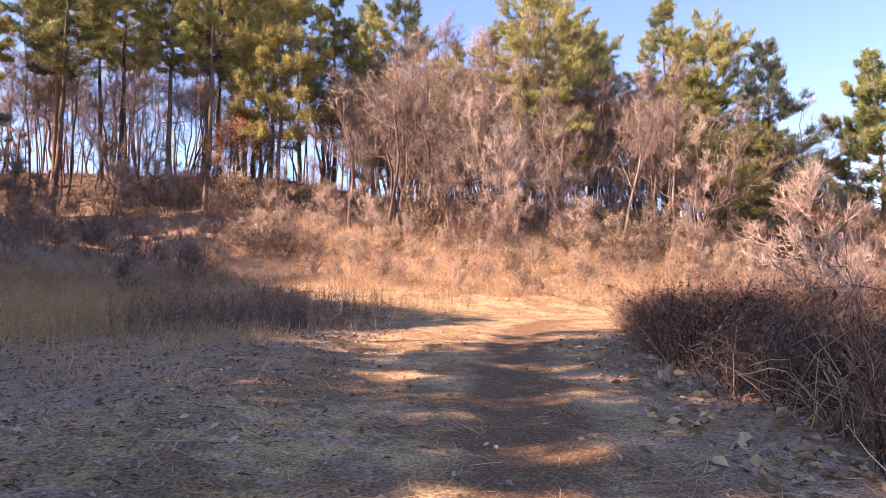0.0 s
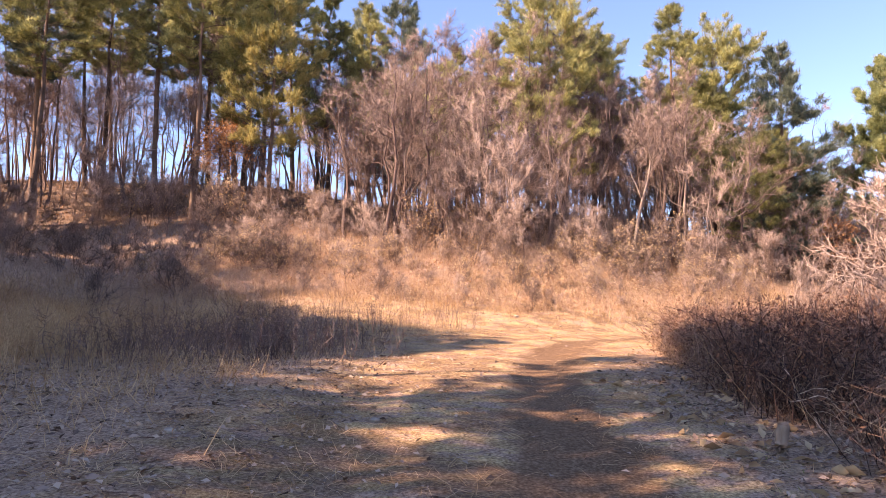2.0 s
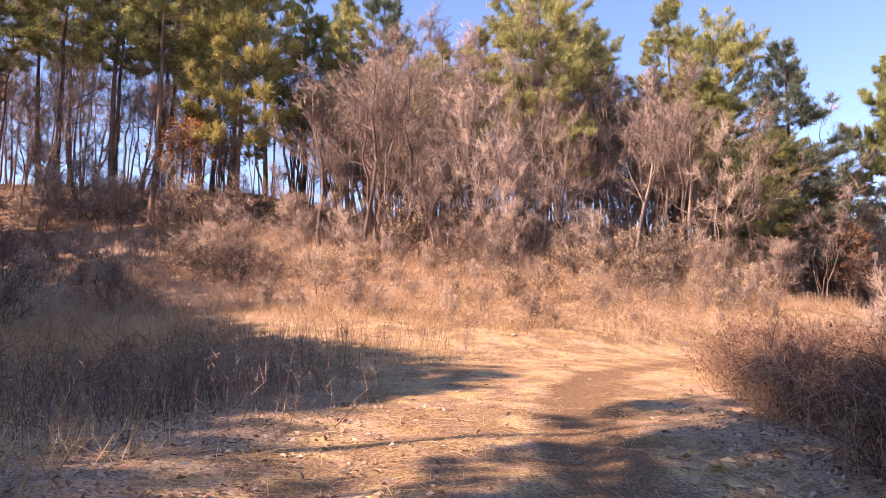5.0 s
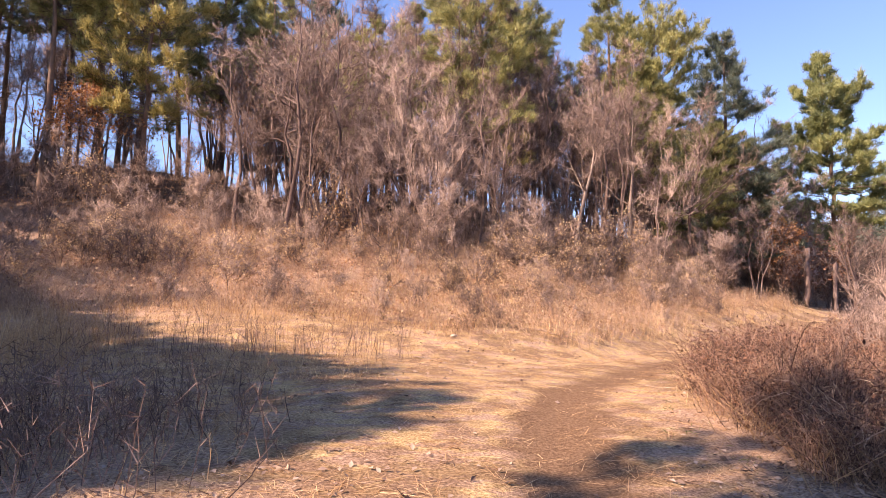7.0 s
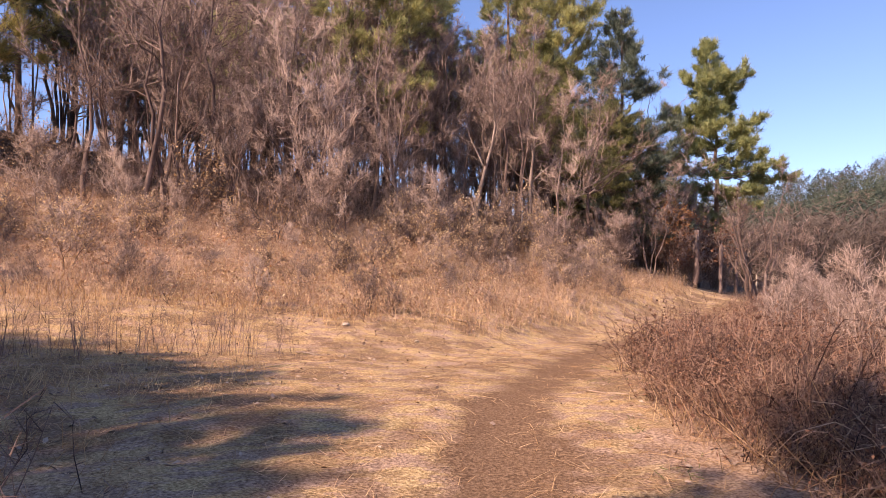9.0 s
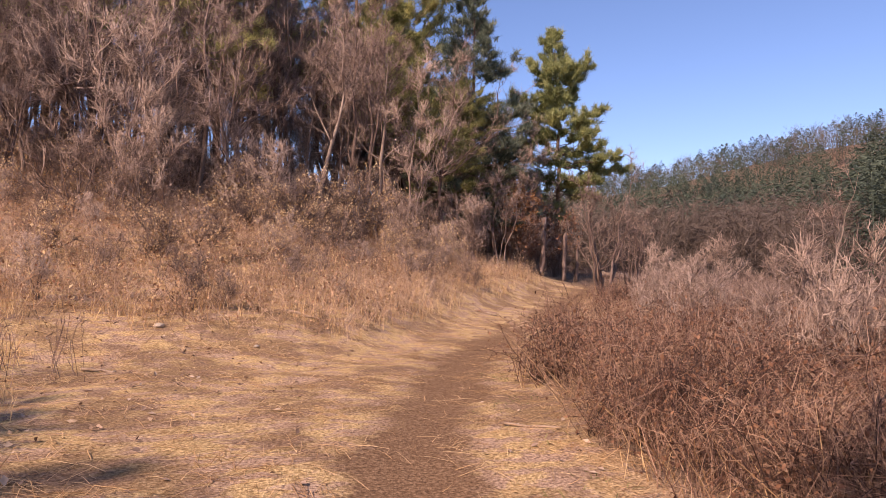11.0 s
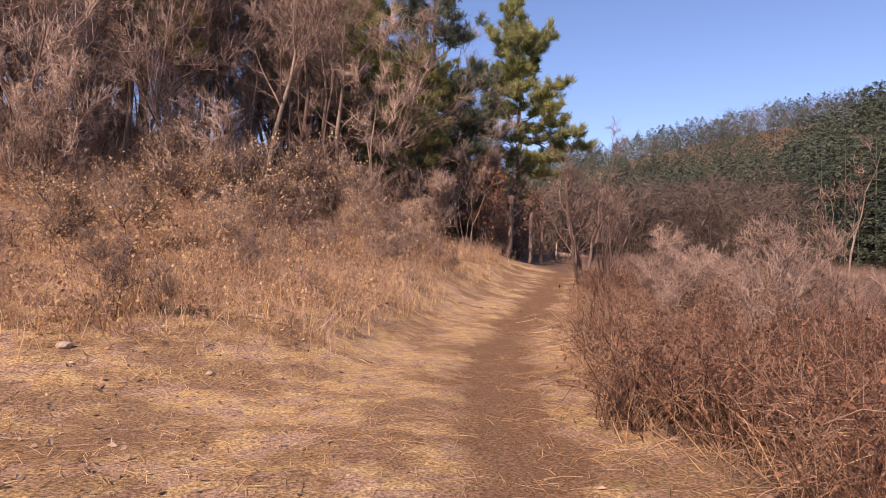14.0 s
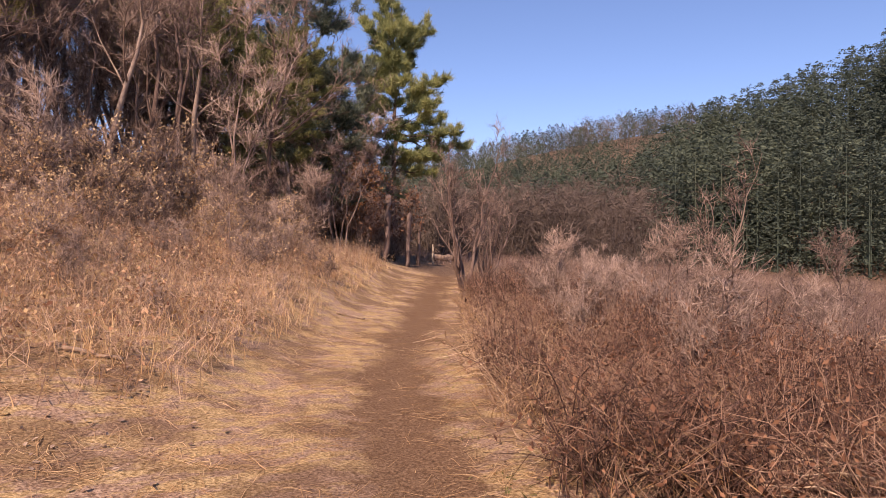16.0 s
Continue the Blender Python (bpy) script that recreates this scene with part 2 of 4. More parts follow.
class Weave:
    """Gathers tubes and blades into one mesh."""

    def __init__(self):
        self.v, self.q, self.t, self.n = [], [], [], 0

    def tube(self, pts, radii, sides):
        pts, radii = np.asarray(pts, float), np.asarray(radii, float)
        k = len(pts)
        d = np.gradient(pts, axis=0)
        d /= np.linalg.norm(d, axis=1)[:, None] + 1e-9
        ref = np.array([0.0, 0.0, 1.0]) if abs(d[0, 2]) < 0.8 else np.array([1.0, 0.0, 0.0])
        u = np.cross(d, ref)
        u /= np.linalg.norm(u, axis=1)[:, None] + 1e-9
        w = np.cross(d, u)
        a = np.arange(sides) * math.tau / sides
        ring = pts[:, None] + radii[:, None, None] * (np.cos(a)[None, :, None] * u[:, None] + np.sin(a)[None, :, None] * w[:, None])
        self.v.append(ring.reshape(-1, 3))
        i = np.arange(k - 1)[:, None] * sides
        j = np.arange(sides)[None]
        j2 = (j + 1) % sides
        self.q.append(np.stack([i + j, i + j2, i + sides + j2, i + sides + j], -1).reshape(-1, 4) + self.n)
        self.n += k * sides

    def spikes(self, p, q, r):
        """Three-sided tapering twigs from points p to q."""
        p, q = np.asarray(p, float), np.asarray(q, float)
        r = np.broadcast_to(np.asarray(r, float), (len(p),))
        d = q - p
        u = np.cross(d, np.where(np.abs(d[:, 2:3]) < 0.8 * np.linalg.norm(d, axis=1)[:, None], [[0, 0, 1.0]], [[1.0, 0, 0]]))
        u /= np.linalg.norm(u, axis=1)[:, None] + 1e-9
        w = np.cross(d, u)
        w /= np.linalg.norm(w, axis=1)[:, None] + 1e-9
        rr = r[:, None]
        vs = np.stack([p + u * rr, p + (-0.5 * u + 0.87 * w) * rr, p + (-0.5 * u - 0.87 * w) * rr, q], 1)
        self.v.append(vs.reshape(-1, 3))
        i = np.arange(len(p))[:, None] * 4 + self.n
        self.t.append(np.concatenate([i + [[0, 1, 3]], i + [[1, 2, 3]], i + [[2, 0, 3]]]))
        self.n += 4 * len(p)

    def blades(self, p, tip, width, side=None, bend=None):
        """Tapering blades from p to tip; with bend, a kink in the middle."""
        p, tip = np.asarray(p, float), np.asarray(tip, float)
        k = len(p)
        if side is None:
            side = np.random.normal(size=(k, 3))
        side = np.cross(tip - p, side)
        side /= np.linalg.norm(side, axis=1)[:, None] + 1e-9
        w = np.broadcast_to(np.asarray(width, float), (k,))[:, None] * side * 0.5
        if bend is None:
            self.v.append(np.stack([p - w, p + w, tip], 1).reshape(-1, 3))
            self.t.append(np.arange(k * 3).reshape(-1, 3) + self.n)
            self.n += 3 * k
        else:
            mid = (p + tip) / 2 + bend
            self.v.append(np.stack([p - w, p + w, mid + w * 0.8, mid - w * 0.8, tip], 1).reshape(-1, 3))
            i = np.arange(k)[:, None] * 5 + self.n
            self.q.append(i + [[0, 1, 2, 3]])
            self.t.append(i + [[3, 2, 4]])
            self.n += 5 * k

    def leaves(self, c, size, normal_up=0.0, flat=False):
        """Four-cornered leaves with a fold along the rib, at points c."""
        k = len(c)
        a = np.random.normal(size=(k, 3))
        if flat:
            a[:, 2] *= 0.25
        a /= np.linalg.norm(a, axis=1)[:, None]
        nrm = np.random.normal(size=(k, 3))
        nrm[:, 2] += normal_up
        b = np.cross(a, nrm)
        b /= np.linalg.norm(b, axis=1)[:, None] + 1e-9
        up = np.cross(b, a)
        s = np.broadcast_to(np.asarray(size, float), (k,))[:, None]
        vs = np.stack([c - a * s * 0.5, c + b * s * 0.28 + up * s * 0.12, c + a * s * 0.5, c - b * s * 0.28 + up * s * 0.12], 1)
        self.v.append(vs.reshape(-1, 3))
        i = np.arange(k)[:, None] * 4 + self.n
        self.t.append(np.concatenate([i + [[0, 1, 2]], i + [[0, 2, 3]]]))
        self.n += 4 * k

    def mesh(self, name, mat, smooth_faces=False):
        faces = []
        if self.q:
            faces.append(np.concatenate(self.q))
        if self.t:
            faces.append(np.concatenate(self.t))
        return mesh_from(name, np.concatenate(self.v), faces, mat, smooth_faces)


def part(name, me, parent, label=""):
    ob = new(name, me)
    ob.parent = parent
    return tagged(ob, label)


def stuff(name, me, label, category):
    return tagged(new(name, me), label, category, kind="stuff")


def seeded(n):
    random.seed(n)
    np.random.seed(n)


# ---- ground ----
def build_ground():
    def axis(c, fine, k, far):
        u = np.linspace(-1, 1, k)
        v = np.sinh(u * fine)
        return c + v / np.sinh(fine) * far
    xs, ys = axis(2.0, 5.6, 330, 900), axis(14.0, 5.4, 330, 900)
    gx, gy = np.meshgrid(xs, ys)
    gz = np.zeros_like(gx)
    for i in range(0, len(ys), 60):
        gz[i:i + 60] = land(gx[i:i + 60], gy[i:i + 60])
    v = np.stack([gx, gy, gz], -1).reshape(-1, 3)
    k = len(xs)
    i = (np.arange(len(ys) - 1)[:, None] * k + np.arange(k - 1)[None]).reshape(-1, 1)
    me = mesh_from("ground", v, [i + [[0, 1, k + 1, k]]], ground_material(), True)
    t = trail_distance(v[:, 0], v[:, 1])
    ragged = 0.10 * waves(v[:, 0], v[:, 1], 0.9, 31) + 0.06 * waves(v[:, 0], v[:, 1], 0.35, 32)
    worn = 1 - smooth(0.22, 0.72, np.abs(t - 0.1 + ragged))
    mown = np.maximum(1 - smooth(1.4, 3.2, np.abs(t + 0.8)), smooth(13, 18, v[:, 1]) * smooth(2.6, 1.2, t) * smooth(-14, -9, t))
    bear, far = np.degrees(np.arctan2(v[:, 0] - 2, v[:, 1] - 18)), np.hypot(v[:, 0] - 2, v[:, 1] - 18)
    # ground right of the bramble edge takes the darker floor colour too
    bramble_floor = smooth(0.2, 0.9, v[:, 0] - np.interp(v[:, 1], EDGE_Y, EDGE_X) + ragged) * (far < 60) * (v[:, 1] > 0)
    wooded = np.maximum(np.maximum(smooth(10, 18, v[:, 1] - foot_line(v[:, 0])), 0.9 * bramble_floor), smooth(56, 70, far) * (bear > 15) * (bear < 110))
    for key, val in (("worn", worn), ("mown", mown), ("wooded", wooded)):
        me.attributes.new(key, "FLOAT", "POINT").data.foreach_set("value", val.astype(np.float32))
    return tagged(new("ground", me), "dry straw-covered earth with a worn dirt trail", "ground", kind="structure")


def ground_material():
    m = bpy.data.materials.new("earth_and_straw")
    m.use_nodes = True
    n, l = m.node_tree.nodes, m.node_tree.links
    bsdf = n["Principled BSDF"]
    bsdf.inputs["Roughness"].default_value = 0.95
    bsdf.inputs["Specular IOR Level"].default_value = 0.1
    co = n.new("ShaderNodeTexCoord")

    def noise_tex(scale, detail, stretch=(1, 1, 1)):
        mp = n.new("ShaderNodeMapping")
        mp.inputs["Scale"].default_value = stretch
        l.new(co.outputs["Object"], mp.inputs["Vector"])
        t = n.new("ShaderNodeTexNoise")
        t.inputs["Scale"].default_value, t.inputs["Detail"].default_value, t.inputs["Roughness"].default_value = scale, detail, 0.65
        l.new(mp.outputs["Vector"], t.inputs["Vector"])
        return t

    def ramp(src, stops):
        r = n.new("ShaderNodeValToRGB")
        e = r.color_ramp.elements
        while len(e) < len(stops):
            e.new(0.5)
        for el, (p, c) in zip(e, stops):
            el.position, el.color = p, (*c, 1)
        l.new(src, r.inputs["Fac"])
        return r

    def mixed(f, a, b):
        x = n.new("ShaderNodeMix")
        x.data_type = "RGBA"
        l.new(f, x.inputs["Factor"])
        l.new(a, x.inputs["A"])
        l.new(b, x.inputs["B"])
        return x.outputs["Result"]

    big, mid, fine = noise_tex(0.9, 7), noise_tex(2.6, 8, (0.8, 1.5, 1)), noise_tex(34, 9)
    litter = ramp(fine.outputs["Fac"], [(0.34, (0.14, 0.085, 0.058)), (0.49, (0.39, 0.255, 0.172)), (0.64, (0.64, 0.455, 0.315))])
    straw = ramp(fine.outputs["Fac"], [(0.34, (0.20, 0.118, 0.052)), (0.49, (0.48, 0.325, 0.15)), (0.64, (0.80, 0.585, 0.305))])
    soil = ramp(fine.outputs["Fac"], [(0.34, (0.10, 0.055, 0.03)), (0.5, (0.20, 0.118, 0.066)), (0.64, (0.34, 0.215, 0.125))])
    patch = ramp(mid.outputs["Fac"], [(0.46, (0, 0, 0)), (0.53, (1, 1, 1))])
    att_w, att_m = n.new("ShaderNodeAttribute"), n.new("ShaderNodeAttribute")
    att_w.attribute_name, att_m.attribute_name = "worn", "mown"
    m1 = n.new("ShaderNodeMath")
    m1.operation = "MULTIPLY"
    l.new(att_m.outputs["Fac"], m1.inputs[0])
    l.new(patch.outputs["Color"], m1.inputs[1])
    base = mixed(m1.outputs[0], litter.outputs["Color"], straw.outputs["Color"])
    brown = ramp(big.outputs["Fac"], [(0.44, (0, 0, 0)), (0.55, (1, 1, 1))])
    b2 = n.new("ShaderNodeMath")
    b2.operation = "MULTIPLY"
    l.new(brown.outputs["Color"], b2.inputs[0])
    l.new(att_m.outputs["Fac"], b2.inputs[1])
    w = n.new("ShaderNodeMath")
    w.operation, w.use_clamp = "MULTIPLY_ADD", True
    l.new(b2.outputs[0], w.inputs[0])
    w.inputs[1].default_value = 0.75
    l.new(att_w.outputs["Fac"], w.inputs[2])
    # darker ground tones, under the woods and right of the bramble edge
    dark_floor = ramp(fine.outputs["Fac"], [(0.36, (0.045, 0.03, 0.022)), (0.49, (0.14, 0.09, 0.06)), (0.62, (0.32, 0.21, 0.14))])
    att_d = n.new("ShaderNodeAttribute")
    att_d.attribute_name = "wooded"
    l.new(mixed(att_d.outputs["Fac"], mixed(w.outputs[0], base, soil.outputs["Color"]), dark_floor.outputs["Color"]), bsdf.inputs["Base Color"])
    bp = n.new("ShaderNodeBump")
    bp.inputs["Strength"].default_value, bp.inputs["Distance"].default_value = 0.7, 0.03
    l.new(fine.outputs["Fac"], bp.inputs["Height"])
    l.new(bp.outputs["Normal"], bsdf.inputs["Normal"])
    return m


build_ground()


# ---- trees ----
def unit(v):
    return v / (np.linalg.norm(v, axis=-1, keepdims=True) + 1e-9)


def pine(seed, h, crown0, spread, shape, needle, label, r0=None, tufts=16, lean=0.0, needle_len=0.31):
    """Pine: wavering trunk, whorls of limbs and tufts of needles out on the limbs."""
    seeded(seed)
    r0 = r0 or 0.011 * h + 0.03
    root = new("pine_tree")
    wood, crown, stem = Weave(), Weave(), Weave()
    zs = np.linspace(-0.3, h, 14)
    wob = np.cumsum(np.random.normal(0, 0.07, (14, 2)), 0)
    ax = np.c_[wob[:, 0] + lean * (np.maximum(zs, 0) / h) ** 1.5 * h, wob[:, 1], zs]
    ax[0, :2] = ax[1, :2]
    rad = r0 * (1 - 0.93 * (np.maximum(zs, 0) / h) ** 1.1)
    rad[0] *= 1.35
    stem.tube(ax, rad, 9)
    at = lambda z: np.array([np.interp(z, zs, ax[:, 0]), np.interp(z, zs, ax[:, 1]), z])
    tp, td = [], []
    z = crown0 * h
    while z < h * 0.985:
        u = (z / h - crown0) / (1 - crown0)
        if shape == "cone":
            prof = (1 - u) ** 0.8 * (0.75 + 0.25 * min(1, u * 6))
        elif shape == "tiers":
            prof = (1 - u ** 1.5) * (0.62 + 0.38 * math.sin(u * 17) ** 2) * min(1, 0.55 + u * 2.2)
        else:
            prof = math.sqrt(max(0.02, 1 - (2 * max(u, 0.32) - 0.9) ** 2 / 1.35)) * (0.7 + 0.3 * min(1, u * 3))
        for _ in range(random.choice((3, 4, 4, 5))):
            a = random.uniform(0, math.tau)
            length = spread * prof * random.uniform(0.55, 1.18) + 0.15
            rise = radians(np.interp(u, [0, 0.5, 1], [-4, 16, 55]) + random.uniform(-12, 12))
            d0 = np.array([math.cos(a) * math.cos(rise), math.sin(a) * math.cos(rise), math.sin(rise)])
            s = np.linspace(0, 1, 6)
            p = at(z + random.uniform(-0.15, 0.15)) + s[:, None] * length * d0
            p[:, 2] += (s ** 2) * length * random.uniform(-0.02, 0.25)
            p[1:-1] += np.random.normal(0, 0.04 * length, (4, 3))
            rb = max(0.012, 0.30 * np.interp(z, zs, rad) * (0.5 + 0.5 * length / spread))
            wood.tube(p, rb * np.linspace(1, 0.18, 6), 4)
            ends, dirs = [p[-1]], [unit(p[-1] - p[-2])]
            n = max(3, int(length * 4.2))
            for j in range(n):
                q = random.uniform(0.32, 0.97)
                b = np.array([np.interp(q, s, p[:, i]) for i in range(3)])
                side = np.cross(d0, [0, 0, 1]) * random.choice((-1, 1)) * random.uniform(0.5, 1.1) + d0 * random.uniform(0.4, 1) + [0, 0, random.uniform(-0.05, 0.5)]
                side = unit(side)
                sl = (0.25 + 0.34 * length * (1.15 - q)) * random.uniform(0.6, 1.2)
                e = b + side * sl
                wood.spikes(b[None], e[None], 0.012)
                for f in (0.45, 0.75, 1.0):
                    ends.append(b + side * sl * f)
                    dirs.append(unit(side + [0, 0, 0.5]))
            tp += ends
            td += dirs
        z += random.uniform(0.30, 0.55) * (1 if h > 8 else 0.7)
    for _ in range(int(9 + h * 0.6)):
        z = random.uniform(0.22, 0.98) * crown0 * h
        a, sl = random.uniform(0, math.tau), random.uniform(0.4, 1.7)
        b = at(z)
        m = b + np.array([math.cos(a), math.sin(a), random.uniform(-0.3, 0.3)]) * sl * 0.5
        e = m + np.array([math.cos(a + 0.3), math.sin(a + 0.3), random.uniform(-0.4, 0.3)]) * sl * 0.5
        wood.tube([b, m, e], [0.028, 0.018, 0.006], 3)
    tp, td = np.array(tp), np.array(td)
    p = np.repeat(tp, tufts, 0) + np.random.normal(0, 0.07, (len(tp) * tufts, 3))
    d = unit(np.repeat(td, tufts, 0) * 0.75 + np.random.normal(0, 0.62, p.shape) + [0, 0, 0.18])
    ln = np.random.uniform(0.65, 1.25, (len(p), 1)) * needle_len
    crown.blades(p - d * 0.04, p + d * ln, np.random.uniform(0.022, 0.05, len(p)))
    part("trunk", stem.mesh("pine_trunk", M_PINE_BARK, True), root)
    tagged(part("branchwork", wood.mesh("pine_limbs", M_BARK, True), root), kind="stuff")
    part("crown", crown.mesh("pine_crown", needle), root)
    return tagged(root, label, "tree", kind="thing")


def bare_tree(seed, h, r0, bark, label, *, wobble=0.018, stems=1, lean=0.12, low=0.25, name="bare_tree", fine=1.0, leaves=0, leaf=None, spread=0.42, thick=1.0, leaf_size=(0.09, 0.2), joined=False):
    """Leafless tree: trunk, limbs and three orders of twigs."""
    seeded(seed)
    root = new(name)
    stem, twig, lv = Weave(), Weave(), Weave()
    tips = []
    for k in range(stems):
        a = random.uniform(0, math.tau)
        tilt = lean * random.uniform(0.3, 1.2) * (1 if stems == 1 else 2.0)
        hh = h * (1 if k == 0 else random.uniform(0.6, 0.95))
        s = np.linspace(0, 1, 10)
        p = np.c_[math.cos(a) * tilt * hh * s, math.sin(a) * tilt * hh * s, hh * s - 0.25]
        p[1:, :2] += np.cumsum(np.random.normal(0, wobble * hh, (9, 2)), 0)
        rr = r0 / math.sqrt(stems)
        stem.tube(p, rr * (1 - 0.94 * s ** 0.9), 7)
        for _ in range(max(5, int(13 / stems ** 0.6))):
            q = random.uniform(low, 0.97) ** 0.85
            b = np.array([np.interp(q, s, p[:, i]) for i in range(3)])
            az, el = random.uniform(0, math.tau), random.uniform(0.35, 1.15)
            d = np.array([math.cos(az) * math.cos(el), math.sin(az) * math.cos(el), math.sin(el)])
            L = hh * spread * (1.12 - q) * random.uniform(0.6, 1.15) + 0.35
            ss = np.linspace(0, 1, 5)
            pp = b + ss[:, None] * d * L
            pp[:, 2] += 0.16 * L * ss ** 2
            pp[1:] += np.cumsum(np.random.normal(0, 0.045 * L, (4, 3)), 0)
            rb = max(0.012, rr * (1 - 0.9 * q) * 0.5)
            limb = Weave()
            limb.tube(pp, rb * np.linspace(1, 0.25, 5), 4)
            if stems < 3 and not joined:
                part("limb", limb.mesh("bare_limb", bark, True), root)
            else:
                stem.v += limb.v
                stem.q += [q4 + stem.n for q4 in limb.q]
                stem.n += limb.n
            for _ in range(5):
                q2 = random.uniform(0.15, 0.98)
                b2 = np.array([np.interp(q2, ss, pp[:, i]) for i in range(3)])
                d2 = unit(d * 0.75 + np.random.normal(0, 0.55, 3) + [0, 0, 0.3])
                L2 = L * random.uniform(0.28, 0.6)
                m2 = b2 + d2 * L2 * 0.5 + np.random.normal(0, 0.05 * L2, 3)
                e2 = m2 + unit(d2 + np.random.normal(0, 0.25, 3) + [0, 0, 0.2]) * L2 * 0.5
                twig.tube([b2, m2, e2], [max(0.013 * thick, rb * 0.45), 0.012 * thick, 0.007 * thick], 3)
                n3 = int(8 * fine)
                q3 = np.random.uniform(0.1, 1, (n3, 1))
                b3 = np.where(q3 < 0.5, b2 + (m2 - b2) * q3 * 2, m2 + (e2 - m2) * (q3 * 2 - 1))
                d3 = unit(d2 * 0.7 + np.random.normal(0, 0.6, (n3, 3)) + [0, 0, 0.25])
                e3 = b3 + d3 * np.random.uniform(0.25, 0.65, (n3, 1)) * (0.4 + 0.35 * L2)
                twig.spikes(b3, e3, 0.0105 * thick)
                n4 = n3 * 2
                b4 = np.repeat(b3, 2, 0) + np.repeat(e3 - b3, 2, 0) * np.random.uniform(0.3, 1, (n4, 1))
                e4 = b4 + unit(np.repeat(d3, 2, 0) + np.random.normal(0, 0.6, (n4, 3)) + [0, 0, 0.2]) * np.random.uniform(0.18, 0.5, (n4, 1))
                twig.spikes(b4, e4, 0.008 * thick)
                tips.append(e4)
    part("trunk", stem.mesh("bare_trunk", bark, True), root)
    tagged(part("twig_mass", twig.mesh("bare_twigs", M_TWIG), root), kind="stuff")
    if leaves:
        tips = np.concatenate(tips)
        c = tips[np.random.randint(0, len(tips), leaves)] + np.random.normal(0, 0.06, (leaves, 3))
        lv.leaves(c, np.random.uniform(*leaf_size, leaves))
        tagged(part("foliage", lv.mesh("dry_leaves", leaf), root), kind="stuff")
    return tagged(root, label, "tree", kind="thing")


def plant_at(ob, x, y, turn=0.0, size=1.0, sink=0.0, label="", group="", tall=1.0, fresh=False):
    """Stand a thing, or a copy of it, on the ground."""
    m = pose(x, y, ground_z(x, y) - sink, 0, 0, turn)
    if not fresh:
        ob = copy_thing(ob, m)
    ob.matrix_basis = m @ Matrix.Diagonal((size, size, size * tall, 1))
    return tagged(ob, label, group=group)


# ---- tree stocks ----
PINE_LABEL = "tall pine with yellow-green needles on a wooded bank"
SHADE_LABEL = "dark-trunked pine with a high crown in a stand"
pine_round = pine(11, 14.5, 0.40, 4.0, "round", M_NEEDLE, PINE_LABEL)
pine_airy = pine(12, 16.5, 0.34, 4.3, "tiers", M_NEEDLE, "tall airy pine with tiered yellow-green limbs")
pine_cone = pine(13, 14.5, 0.14, 3.9, "cone", M_NEEDLE_BLUE, "dense blue-green conifer among pines", tufts=16)
pine_tall = pine(14, 18.0, 0.55, 3.4, "round", M_NEEDLE, SHADE_LABEL, r0=0.20)
pine_dark = pine(15, 18.5, 0.50, 3.3, "tiers", M_NEEDLE_BLUE, "tall dark blue-green pine with a bare lower trunk", r0=0.19)
pine_high = pine(18, 17.0, 0.78, 2.2, "round", M_NEEDLE, "slender tall pine with a small high crown", r0=0.15)
pine_lone = pine(16, 13.5, 0.24, 4.3, "tiers", M_NEEDLE_DEEP, "lone tiered pine with yellow-green needles against the sky", tufts=34)
pine_olive = pine(17, 12.0, 0.30, 4.0, "tiers", M_OLIVE, "young pine with yellowing olive needles on the bank", r0=0.15)

bare_a = bare_tree(21, 9.0, 0.11, M_BARK, "leafless grey-brown tree with dense fine twigs")
bare_b = bare_tree(22, 8.0, 0.08, M_BARK, "slender leafless tree in a thicket", lean=0.2)
bare_c = bare_tree(23, 7.0, 0.09, M_BARK, "leafless multi-stemmed tree in a thicket", stems=3, low=0.15)
bare_d = bare_tree(24, 11.0, 0.13, M_BARK, "tall leafless tree with upswept limbs", low=0.4, spread=0.36)
bare_pale = bare_tree(25, 9.5, 0.15, M_PALE, "leaning pale-barked leafless tree at the wood's edge", lean=0.1, low=0.35, wobble=0.009)
bare_fan = bare_tree(26, 7.0, 0.27, M_BARK, "leafless tree with fanned upright stems beside the trail", stems=8, lean=0.2, low=0.2, fine=0.5, spread=0.34, thick=1.0)
bare_pole = bare_tree(32, 12.5, 0.085, M_BARK, "slim leafless pole-like tree among pines", low=0.42, spread=0.2, lean=0.05, wobble=0.008, joined=True, name="slim_tree")
fork_tree = bare_tree(33, 5.6, 0.10, M_PALE, "pale forked leafless tree standing in the scrub", stems=3, lean=0.13, low=0.45, fine=0.4, spread=0.3, wobble=0.01)
pine_sprig = pine(19, 6.2, 0.80, 0.75, "round", M_OLIVE, "slender young pine with a small yellow-green top", r0=0.05, tufts=12)
sapling = bare_tree(27, 4.0, 0.035, M_BARK, "leafless grey sapling on the bank", low=0.12, name="sapling", fine=0.8)
thicket = bare_tree(28, 3.4, 0.06, M_BARK, "leafless bushy shrub with brown twigs", stems=5, lean=0.3, low=0.1, name="bare_shrub", fine=0.5)
rust_tree = bare_tree(29, 5.5, 0.08, M_BARK, "small oak holding rust-orange dry leaves", low=0.3, fine=0.8, leaves=1700, leaf=M_RUST)
tan_sapling = bare_tree(30, 2.6, 0.03, M_BARK, "oak sapling with curled pale tan leaves", stems=2, low=0.25, name="oak_sapling", fine=0.5, leaves=620, leaf=M_TAN, lean=0.2, leaf_size=(0.06, 0.14))
